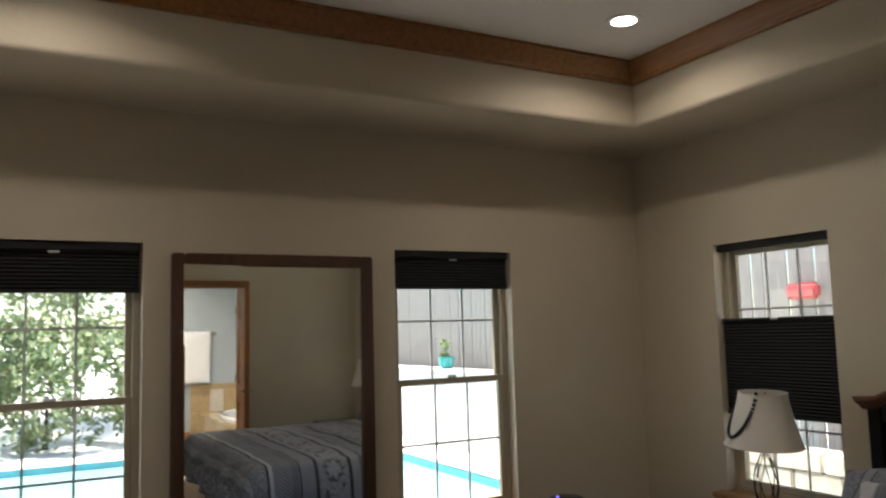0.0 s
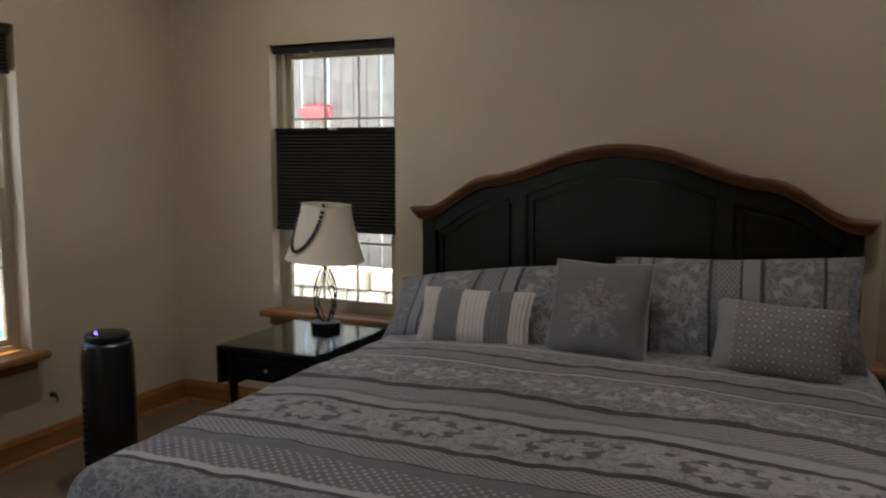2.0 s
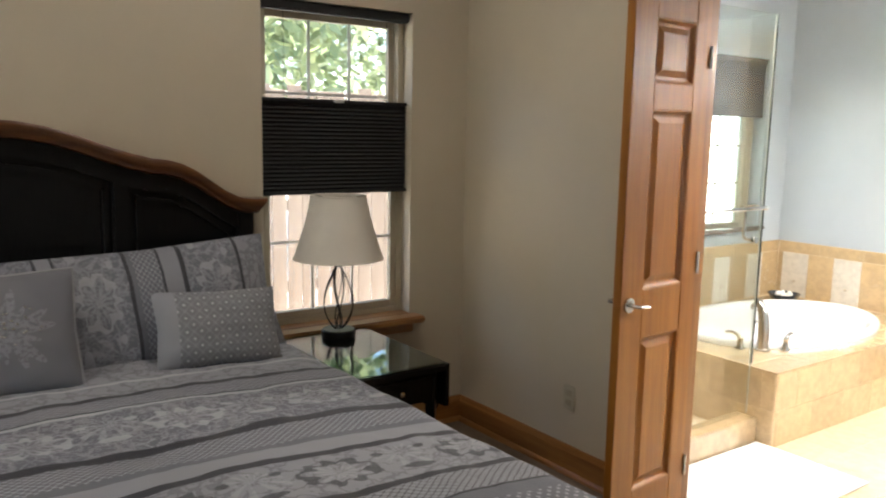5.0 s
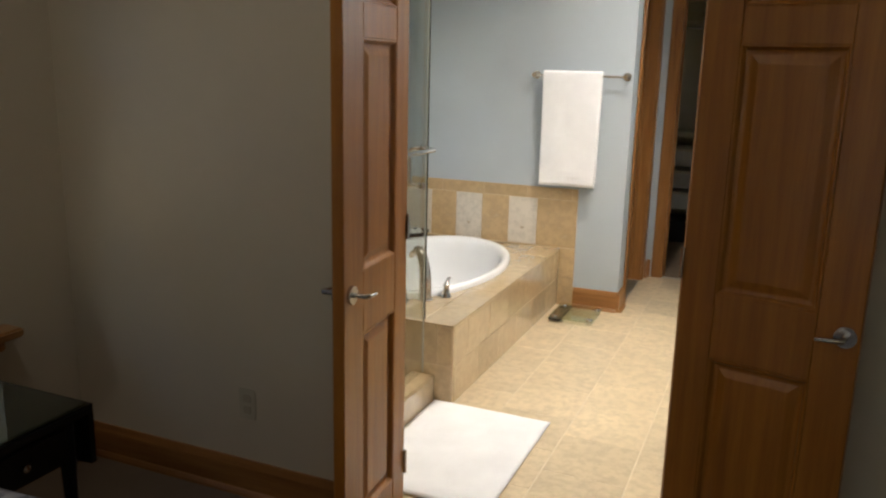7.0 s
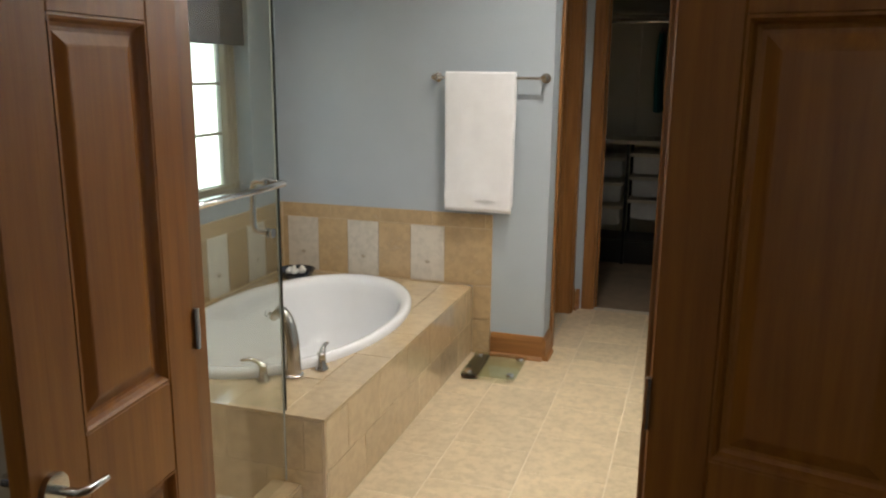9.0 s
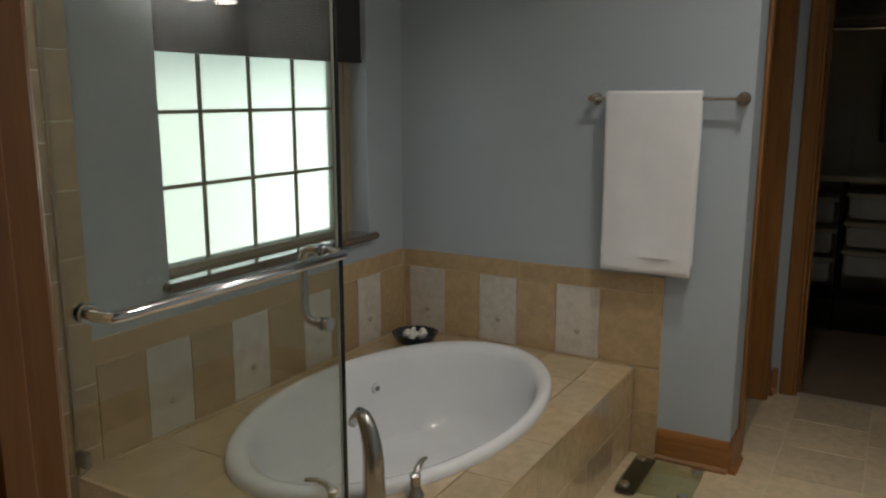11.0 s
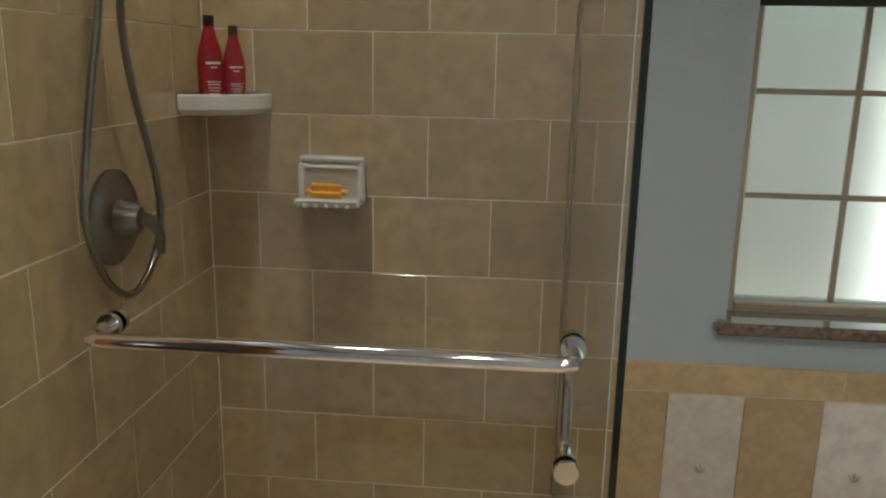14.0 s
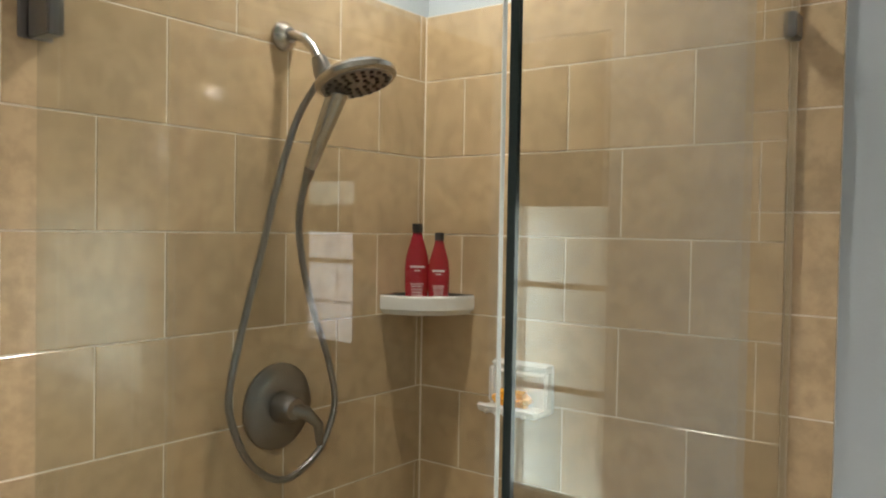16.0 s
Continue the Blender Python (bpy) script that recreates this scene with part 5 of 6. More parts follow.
part("bracket", ring_path(bmesh.new(), [(4.828, -0.505, 1.938), (4.84, -0.505, 1.91), (4.85, -0.505, 1.88)], [0.016, 0.02, 0.016], 14), M_DSTEEL, sh, "", True)
hd = part("head", ring_path(bmesh.new(), [c0 - ax * 0.028, c0 - ax * 0.012, c0 - ax * 0.002, c0 + ax * 0.008, c0 + ax * 0.012], [0.036, 0.07, 0.081, 0.081, 0.076], 36), M_STEEL, sh, "round nickel spray head", True)
part("spray_face", ring_path(bmesh.new(), [c0 + ax * 0.0121, c0 + ax * 0.014], [0.071, 0.069], 36), M_DSTEEL, hd)
e1 = ax.cross(Vector((0, 1, 0))).normalized()
e2 = ax.cross(e1)
for ring, cnt in ((0.022, 8), (0.041, 14), (0.060, 20)):
    for k in range(cnt):
        a = 2 * math.pi * k / cnt
        p = c0 + ax * 0.0141 + ring * (math.cos(a) * e1 + math.sin(a) * e2)
        part("nozzle", ring_path(bmesh.new(), [p, p + ax * 0.003], 0.0045, 6), M_BLACKP, hd)
part("wand", ring_path(bmesh.new(), [(4.885, -0.505, 1.868), (4.85, -0.502, 1.81), (4.815, -0.497, 1.755), (4.793, -0.492, 1.72)], [0.022, 0.019, 0.016, 0.012], 14), M_STEEL, sh, "nickel hand wand", True)


def smooth_path(pts, k=6):
    P = [Vector(p) for p in pts]
    out = []
    for i in range(len(P) - 1):
        a, b, c, d = P[max(i - 1, 0)], P[i], P[i + 1], P[min(i + 2, len(P) - 1)]
        for q in range(k):
            t = q / k
            out.append(0.5 * ((2 * b) + (c - a) * t + (2 * a - 5 * b + 4 * c - d) * t * t + (3 * b - a - 3 * c + d) * t ** 3))
    return out + [P[-1]]


hose = [(4.783, -0.49, 1.712), (4.752, -0.484, 1.60), (4.748, -0.449, 1.451), (4.748, -0.386, 1.296), (4.748, -0.367, 1.192), (4.748, -0.417, 1.10), (4.75, -0.515, 1.063), (4.75, -0.605, 1.117), (4.75, -0.655, 1.218), (4.75, -0.656, 1.285), (4.752, -0.623, 1.416), (4.756, -0.589, 1.539), (4.765, -0.55, 1.70), (4.79, -0.525, 1.82), (4.835, -0.508, 1.895)]
part("hose", ring_path(bmesh.new(), smooth_path(hose, 8), 0.0075, 10), M_DSTEEL, sh, "ribbed metal shower hose", True)
part("hose_nut", ring_path(bmesh.new(), [(4.795, -0.492, 1.725), (4.778, -0.49, 1.69)], [0.012, 0.009], 12), M_DSTEEL, sh, "", True)

shelf = thing("corner_shelf", "white ceramic corner shelf in the shower", "shelf", pose(4.7195, -0.0195, 1.385))
bm = bmesh.new()
pts = [(0, 0)] + [(0.166 * math.cos(a) ** 0.9 if math.cos(a) > 1e-6 else 0.0, -0.166 * math.sin(a) ** 0.9 if math.sin(a) > 1e-6 else 0.0) for a in np.linspace(0, math.pi / 2, 13)]
lv = [[bm.verts.new((x * s, y * s, z)) for x, y in pts] for s, z in ((0.90, 0.0), (1.0, 0.014), (1.0, 0.044), (0.985, 0.048), (0.90, 0.044), (0.88, 0.034))]
for A, B in zip(lv, lv[1:]):
    for k in range(len(pts)):
        bm.faces.new((A[k], A[(k + 1) % len(pts)], B[(k + 1) % len(pts)], B[k]))
bm.faces.new(lv[0])
bm.faces.new(lv[-1])
part("ledge", bm, M_CERAM, shelf)
M_RED = plain("red_plastic_bottle", (0.30, 0.010, 0.022), 0.22, var=0.08, bmp=0, coat=0.3)
M_INK = plain("pale_print", (0.7, 0.66, 0.64), 0.5, var=0.03, bmp=0)


def bottle(x, y, s, rz):
    t = thing("shampoo_bottle", "dark red plastic shampoo bottle with a black cap", "bottle", pose(x, y, 1.4195, 0, 0, rz) @ Matrix.Diagonal((s, s, s, 1)), "red bottles on the shelf")
    part("body", lathe(bmesh.new(), [(0.0, 0.0), (0.026, 0.0), (0.029, 0.004), (0.03, 0.03), (0.031, 0.08), (0.028, 0.11), (0.018, 0.145), (0.0125, 0.165), (0.012, 0.17)], 28, 0, 0, 1.0, 0.72), M_RED, t, "", True)
    part("cap", lathe(bmesh.new(), [(0.0125, 0.17), (0.0135, 0.172), (0.0135, 0.19), (0.012, 0.193)], 20, 0, 0, 1.0, 0.85), M_BLACKP, t, "black cap", True)

    def ink(z0, z1, w):
        bm = bmesh.new()
        grid(bm, 8, 1, lambda a, c: Vector((0.0312 * math.sin((a - 0.5) * w), -0.0312 * 0.72 * math.cos((a - 0.5) * w), z0 + (z1 - z0) * c)))
        part("print_line", bm, M_INK, t, "pale printed line")

    for z0, z1, w in ((0.082, 0.087, 1.2), (0.073, 0.076, 0.5), (0.040, 0.042, 1.1), (0.034, 0.036, 1.0), (0.026, 0.028, 1.0), (0.019, 0.021, 0.8), (0.012, 0.014, 0.9)):
        ink(z0, z1, w)
    return t


bottle(4.768, -0.104, 0.98, 42)
bottle(4.814, -0.074, 0.87, 36)

sd = thing("soap_dish", "white ceramic soap dish on the shower wall", "soap dish", pose(5.037, -0.0195, 1.228) @ Matrix.Diagonal((1, 1.4, 1, 1)))
bm = bmesh.new()
for a in ((-0.08, 0.08, -0.008, 0.0, -0.058, 0.058), (-0.08, 0.08, -0.022, -0.008, 0.044, 0.058), (-0.08, -0.066, -0.03, -0.008, -0.045, 0.044), (0.066, 0.08, -0.03, -0.008, -0.045, 0.044), (-0.08, 0.08, -0.062, -0.008, -0.058, -0.045), (-0.08, 0.08, -0.066, -0.054, -0.05, -0.036)):
    box(bm, *a, 0.005, 3)
part("holder", bm, M_CERAM, sd, "", True)
for k in range(5):
    bm = bmesh.new()
    bmesh.ops.create_icosphere(bm, subdivisions=2, radius=0.006, matrix=Matrix.Translation((-0.05 + 0.025 * k, -0.063, -0.054)))
    part("scallop", bm, M_CERAM, sd, "", True)
part("grip_bar", ring_path(bmesh.new(), [(-0.066, -0.016, 0.032), (0.066, -0.016, 0.032)], 0.006, 10), M_CERAM, sd, "", True)
soap = boxm(-0.05, 0.05, -0.024, 0.024, -0.019, 0.019, 0.014, 4)
sb = single("soap_bar", soap, plain("orange_soap", (0.85, 0.40, 0.012), 0.35, var=0.06, bmp=0), "orange bar of soap in the dish", "soap", smooth=True)
sb.matrix_basis = pose(5.03, -0.066, 1.2015, 10)

# ---- bathroom window ----
bw = thing("window_5", "tan framed frosted bathroom window with dark grilles", "window", kind="structure")
x0, x1, z0, z1 = BWIN
bm = bmesh.new()
for a in ((x0, x0 + 0.04, z0, z1), (x1 - 0.09, x1, z0, z1), (x0 + 0.04, x1 - 0.09, z0, z0 + 0.04), (x0 + 0.04, x1 - 0.09, z1 - 0.05, z1)):
    box(bm, a[0], a[1], 0.09, 0.16, a[2], a[3], 0.004, 1)
part("window_frame", bm, M_FRAME, bw)
part("track", boxm(x1 - 0.055, x1 - 0.045, 0.082, 0.0895, z0 + 0.01, z1 - 0.01), M_FRAME, bw)
part("frosted_pane", boxm(x0 + 0.04, x1 - 0.09, 0.128, 0.133, z0 + 0.04, z1 - 0.05), M_FROST, bw, "frosted glass pane").visible_shadow = False
for x in (6.31, 6.562, 6.816):
    part("grille_bar", boxm(x - 0.007, x + 0.007, 0.117, 0.126, z0 + 0.04, z1 - 0.05), M_FRAME, bw)
for z in (1.2, 1.459, 1.718):
    part("grille_bar", boxm(x0 + 0.04, x1 - 0.09, 0.1165, 0.1255, z - 0.007, z + 0.007), M_FRAME, bw)
part("window_sill", boxm(5.99, 7.205, -0.035, 0.0895, 0.872, 0.904, 0.008, 3), M_STONE, bw, "polished brown granite sill")
rs = thing("roller_shade", "charcoal fabric shade drawn over the window's top", "window shade")
M_ROLL = plain("charcoal_fabric", (0.028, 0.027, 0.027), 0.85, var=0.15, fine=300)
part("fabric", boxm(x0 + 0.012, x1 - 0.012, 0.02, 0.045, 1.672, 2.01), M_ROLL, rs)
part("bottom_bar", boxm(x0 + 0.01, x1 - 0.01, 0.014, 0.05, 1.655, 1.6715, 0.004), M_ROLL, rs)
part("head_rail", boxm(x0 + 0.006, x1 - 0.006, 0.008, 0.07, 2.0105, 2.048, 0.006), M_ROLL, rs)

# ---- vanity light and ceiling lights ----
vt = thing("vanity_light", "nickel vanity light bar with four lit glass shades", "wall light", pose(6.98, BS, 2.10))
part("backplate", boxm(-0.34, 0.34, 0.001, 0.025, -0.03, 0.03, 0.006), M_STEEL, vt)
M_OPAL = emit("lit_opal_glass", (1.0, 0.93, 0.83), 14.0)
for k in range(4):
    x = -0.27 + 0.18 * k
    a = part("arm", ring_path(bmesh.new(), [(x, 0.02, 0.0), (x, 0.09, 0.0), (x, 0.10, -0.015)], 0.008, 8), M_STEEL, vt)
    part("glass_shade", lathe(bmesh.new(), [(0.025, -0.02), (0.045, -0.05), (0.05, -0.13), (0.044, -0.135)], 18, x, 0.10, cap=False), M_OPAL, vt, "lit frosted glass shade", True)
can_light(4.98, -0.45, BCEIL - 0.001, 5.6)
can_light(5.7, -2.1, BCEIL - 0.001, 7.0, spread=125)
can_light(6.6, -1.75, BCEIL - 0.001, 7.0, spread=125)

# ---- closet ----
cu = thing("closet_rack", "closet rack with pale mesh drawers and a shelf", "drawer unit")
M_CREAM = plain("cream_laminate", (0.60, 0.55, 0.44), 0.5)
M_MESH = plain("grey_mesh_plastic", (0.62, 0.62, 0.6), 0.6, fine=150, bmp=0.5)
part("top_shelf", boxm(9.82, 10.34, -2.75, -0.9, 0.985, 1.02, 0.004), M_CREAM, cu, "cream laminate shelf")
for y in (-1.2, -1.765, -2.33):
    for x in (9.86, 10.3):
        part("post", boxm(x - 0.012, x + 0.012, y - 0.012, y + 0.012, 0.0, 0.985), M_BLACKM, cu)
# dark block across the bottom of the rack
part("plinth_bin", boxm(9.88, 10.3, -2.30, -1.23, 0.006, 0.20, 0.01), M_BLACKP, cu)
for y0, y1, zs in ((-1.75, -1.215, (0.86, 0.66, 0.47)), (-2.315, -1.78, (0.90, 0.715, 0.53))):
    for z in zs:
        d = part("drawer", boxm(9.87, 10.28, y0 + 0.03, y1 - 0.03, z - 0.15, z - 0.012, 0.012), M_MESH, cu, "grey mesh drawer")
        part("lip", boxm(9.845, 10.29, y0 + 0.004, y1 - 0.004, z - 0.012, z + 0.012, 0.006), M_CREAM, d, "pale drawer rim")
rod = thing("closet_rod", "metal clothes rod across the closet", "clothes rod")
part("rod", ring_path(bmesh.new(), [(9.98, -3.44, 1.93), (9.98, -0.46, 1.93)], 0.014, 10), M_STEEL, rod)
part("upper_shelf", boxm(9.95, 10.345, -3.44, -0.46, 1.985, 2.005), M_CREAM, rod)
for y in (-1.3, -1.77, -2.6):
    part("upright", boxm(10.325, 10.348, y - 0.012, y + 0.012, 1.03, 1.98), M_CREAM, rod)
for k, (y, col, ln) in enumerate(((-1.96, (0.03, 0.22, 0.21), 0.62), (-2.03, (0.10, 0.16, 0.17), 0.66), (-2.11, (0.35, 0.10, 0.07), 0.74), (-2.21, (0.22, 0.22, 0.22), 0.70), (-2.27, (0.03, 0.04, 0.07), 0.78), (-2.34, (0.05, 0.10, 0.12), 0.7), (-2.41, (0.25, 0.2, 0.16), 0.75))):
    g = thing("hanging_shirt", ("teal", "grey-green", "rust red", "grey", "navy", "dark teal", "tan")[k] + " shirt hanging from the closet rod", "shirt", pose(9.98, y, 1.93), "clothes in the closet")
    bm = bmesh.new()

    def fn(a, c, s=k, ln=ln):
        t = 2 * math.pi * a
        w = (0.10 + 0.14 * min(1, c * 5)) if c < 0.2 else 0.24 - 0.02 * math.sin(c * 5)
        return Vector((w * math.cos(t), (0.012 + 0.02 * c + 0.008 * math.sin(5 * t + s)) * math.sin(t) + 0.01 * math.sin(c * 4 + s), -0.07 - ln * c - 0.03 * abs(math.cos(t)) * (c < 0.2)))

    grid(bm, 28, 14, fn)
    part("cloth", bm, plain("shirt_cloth", col, 0.85, fine=200), g, "", True)
    part("hanger", ring_path(bmesh.new(), [(-0.2, 0, -0.11), (0, 0, -0.05), (0.2, 0, -0.11)], 0.004, 6), M_BLACKP, g)
    part("hook", ring_path(bmesh.new(), [(0, 0, -0.05), (0, 0, -0.012), (0.016, 0, 0.004), (0, 0, 0.019), (-0.016, 0, 0.004)], 0.0025, 6), M_STEEL, g)

# added area lamp outdoors that brightens the frosted window in daylight's stead
wlamp = new("frost_fill_lamp", bpy.data.lights.new("frost_fill_lamp", "AREA"))
wlamp.data.shape, wlamp.data.size, wlamp.data.size_y, wlamp.data.energy = "RECTANGLE", 2.6, 1.7, 31.0
wlamp.data.color = (1.0, 0.98, 0.95)
wlamp.matrix_basis = look((8.5, 1.55, 0.85), (6.9, -1.0, 0.95))

# ---- outdoors ----
M_CONC = plain("pale_concrete", (0.74, 0.71, 0.66), 0.8, var=0.08, scale=1.0, fine=40)
M_FENCE = wood("weathered_fence_wood", (0.15, 0.135, 0.122), (0.40, 0.37, 0.335), 0.85, 2, 0.5, coat=0.0)
M_FENCE2 = wood("tan_fence_wood", (0.10, 0.068, 0.048), (0.25, 0.195, 0.15), 0.85, 2, 0.5, coat=0.0)
M_WATER = plain("pool_water", (0.32, 0.53, 0.54), 0.08, var=0.1, scale=2, fine=12, bmp=0.2)
M_LEAF, nt, b, L = mat("leaf")
gi = nt.nodes.new("ShaderNodeNewGeometry")
L.new(ramp(nt, gi.outputs["Random Per Island"], [(0, (0.13, 0.17, 0.07)), (0.5, (0.25, 0.30, 0.13)), (1, (0.40, 0.44, 0.23))]).outputs["Color"], b.inputs["Base Color"])
b.inputs["Roughness"].default_value = 0.5
M_BARK = plain("bark", (0.10, 0.075, 0.055), 0.9, var=0.3, bmp=0.8, dist=0.01)
bm = bmesh.new()
PX0, PX1, PY0, PY1 = -9.2, -3.3, -10.0, 1.45
G = 600
for a, c in (((-G, PX0), (-G, G)), ((PX1, G), (-G, G)), ((PX0, PX1), (-G, PY0)), ((PX0, PX1), (PY1, G))):
    f = [bm.verts.new(p) for p in ((a[0], c[0], -0.2), (a[1], c[0], -0.2), (a[1], c[1], -0.2), (a[0], c[1], -0.2))]
    bm.faces.new(f)
single("ground", bm, M_CONC, "pale concrete patio and yard", "ground", "structure")
pool = thing("swimming_pool", "turquoise swimming pool in a pale patio", "pool", kind="structure")
part("water", boxm(PX0, PX1, PY0, PY1, -1.6, -0.3), M_WATER, pool, "turquoise pool water")
M_PTILE = plain("blue_waterline_tile", (0.12, 0.40, 0.43), 0.2)
for a in ((PX0, PX1, PY1 - 0.02, PY1 + 0.001, -0.34, -0.205), (PX0, PX0 + 0.02, PY0, PY1 - 0.021, -0.34, -0.205), (PX1 - 0.02, PX1, PY0, PY1 - 0.021, -0.34, -0.205)):
    part("waterline", boxm(*a), M_PTILE, pool, "dark turquoise waterline tile")
for a in ((PX0 - 0.3, PX1 + 0.3, PY1 - 0.015, PY1 + 0.3, -0.203, -0.16), (PX1 - 0.015, PX1 + 0.3, PY0, PY1 - 0.02, -0.203, -0.16)):
    part("coping", boxm(*a, 0.015), M_CONC, pool)


def fence(x0, x1, y, z0, z1, material, along, label, seed):
    t = thing("fence", label, "fence", kind="")
    r = random.Random(seed)
    me = [mesh_of("board", boxm(-0.069, 0.069, -0.009, 0.009, 0.0, z1 - z0 + d, 0.004, 1), material) for d in (0.0, 0.02, -0.025)]
    n = int((x1 - x0) / 0.145)
    for k in range(n):
        b = new("board", r.choice(me))
        b.parent = t
        u = x0 + 0.145 * (k + 0.5)
        tw = r.uniform(-2, 2)
        b.matrix_basis = pose(u, y + r.uniform(-0.004, 0.004), z0, 0, r.uniform(-0.25, 0.25), tw) if along == "x" else pose(y + r.uniform(-0.004, 0.004), u, z0, r.uniform(-0.25, 0.25), 0, 90 + tw)
    for z in (z0 + 0.3, (z0 + z1) / 2, z1 - 0.25):
        part("rail", boxm(x0, x1, y + 0.012, y + 0.05, z - 0.045, z + 0.045) if along == "x" else boxm(y - 0.05, y - 0.012, x0, x1, z - 0.045, z + 0.045), material, t)
    return t


fence(-12.0, 2.6, 2.9, -0.2, 3.0, M_FENCE, "x", "tall weathered grey board fence along the yard", 1)
fence(2.6, 10.0, 3.3, -0.2, 1.88, M_FENCE2, "x", "tan weathered board fence beside the house", 2)
wall = thing("garden_wall", "low pale stone block garden wall", "garden wall")
r = random.Random(5)
for row in range(4):
    x = -3.6 + (0.2 if row % 2 else 0.0)
    while x < 2.2:
        w = r.uniform(0.32, 0.5)
        part("block", boxm(x, x + w - 0.012, 2.3 + r.uniform(-0.015, 0.015), 2.62, -0.2 + 0.17 * row, -0.2 + 0.17 * row + 0.16, 0.015), plain("pale_limestone", (0.50, 0.46, 0.37), 0.85, var=0.2, bmp=0.5) if not (row or x > -3.5) else bpy.data.materials["pale_limestone"], wall)
        x += w
pw = thing("planter_wall", "white rendered raised planter wall by the pool", "garden wall")
part("wall", boxm(-12.0, -3.65, 2.25, 2.6, -0.2, 0.95, 0.02), M_CONC, pw)
part("cap", boxm(-12.05, -3.6, 2.2, 2.65, 0.95, 1.0, 0.012), M_CONC, pw)
pot = thing("plant_pot", "turquoise pot with a leafy plant on the wall", "potted plant", pose(-7.4, 2.42, 1.0) @ Matrix.Diagonal((0.75, 0.75, 0.75, 1)))
part("pot", lathe(bmesh.new(), [(0.10, 0.0), (0.16, 0.10), (0.18, 0.24), (0.19, 0.25), (0.17, 0.24), (0.0, 0.22)], 24, cap=False), plain("turquoise_glaze", (0.03, 0.30, 0.30), 0.2), pot, "", True)


def foliage(n, centre, radii, leaf, seed, gaps=0.5):
    """Many small leaves in uneven clumps."""
    r = np.random.RandomState(seed)
    k = max(8, n // 90)
    d = r.normal(size=(k, 3))
    d /= np.linalg.norm(d, axis=1)[:, None]
    hubs = d * (r.uniform(0.25, 1.0, size=(k, 1)) ** 0.5)
    pick = r.randint(0, k, n)
    p = hubs[pick] + r.normal(scale=0.13, size=(n, 3))
    p = np.array(centre) + p * np.array(radii)
    a, b = r.normal(size=(n, 3)), r.normal(size=(n, 3))
    a /= np.linalg.norm(a, axis=1)[:, None]
    b -= a * (a * b).sum(1)[:, None]
    b /= np.linalg.norm(b, axis=1)[:, None]
    s = leaf * r.uniform(0.6, 1.3, size=(n, 1))
    verts = np.stack([p - a * s, p + b * s * 0.45, p + a * s, p - b * s * 0.45], 1).reshape(-1, 3)
    me = bpy.data.meshes.new("leaves")
    me.from_pydata(verts.tolist(), [], np.arange(4 * n).reshape(-1, 4).tolist())
    me.materials.append(M_LEAF)
    return me


def tree(x, y, h, rad, n, seed, label, z=-0.2):
    t = thing("tree", label, "tree", pose(x, y, z), "trees beyond the fence")
    r = random.Random(seed)
    part("trunk", ring_path(bmesh.new(), [(0, 0, -0.05), (0.05, 0.02, h * 0.25), (-0.04, 0.05, h * 0.5), (0.05, 0, h * 0.8)], [0.2, 0.15, 0.11, 0.03], 10), M_BARK, t, "", True)
    for k in range(7):
        a, q = r.uniform(0, 6.28), r.uniform(0.35, 0.65)
        part("limb", ring_path(bmesh.new(), [(0, 0, h * q), (rad * 0.4 * math.cos(a), rad * 0.4 * math.sin(a), h * (q + 0.12)), (rad * 0.8 * math.cos(a), rad * 0.8 * math.sin(a), h * (q + 0.2))], [0.07, 0.045, 0.012], 7), M_BARK, t)
    c = new("crown", foliage(n, (0, 0, h * 0.66), (rad, rad, h * 0.42), 0.11, seed))
    c.parent = t
    return t


tree(6.2, 7.0, 6.0, 2.8, 9000, 3, "leafy green tree behind the fence")
tree(9.5, 8.5, 7.0, 3.0, 7000, 8, "leafy green tree behind the fence")
tree(-15.0, -5.0, 7.0, 3.2, 7000, 5, "leafy tree beyond the pool")
tree(-16.0, -1.0, 6.0, 3.0, 6000, 6, "leafy tree beyond the pool")
for x, y, s in ((-11.0, -5.0, 11), (-11.3, -3.2, 12), (-10.9, -1.4, 13), (-11.2, -6.8, 14)):
    bsh = thing("bush", "bright green leafy bush beside the pool", "bush", pose(x, y, -0.2), "bushes by the pool")
    part("stem", ring_path(bmesh.new(), [(0, 0, -0.02), (0.02, 0.02, 0.9)], [0.05, 0.02], 7), M_BARK, bsh)
    c = new("foliage", foliage(3500, (0, 0, 1.3), (1.1, 1.1, 1.25), 0.08, s))
    c.parent = bsh
c = new("foliage", foliage(160, (0, 0, 0.4), (0.22, 0.22, 0.2), 0.06, 21))
c.parent = pot
rc = single("red_cushion", boxm(-0.17, 0.17, -0.05, 0.05, -0.075, 0.075, 0.03, 3), plain("red_canvas", (0.48, 0.08, 0.08), 0.8), "red canvas bundle hung on the fence", "canvas bundle", smooth=True)
rc.matrix_basis = pose(-1.06, 2.82, 1.88)
# unseen slab, added to keep stray sun out and shade the windows
single("roof", boxm(-0.5, 11.0, SOUTH - 0.9, 0.4, 3.302, 3.42), M_FENCE2, "unseen flat slab added over the house to block sunlight", "roof", "structure")

# ---- pieces: tiles and planks ----
TILES = {}


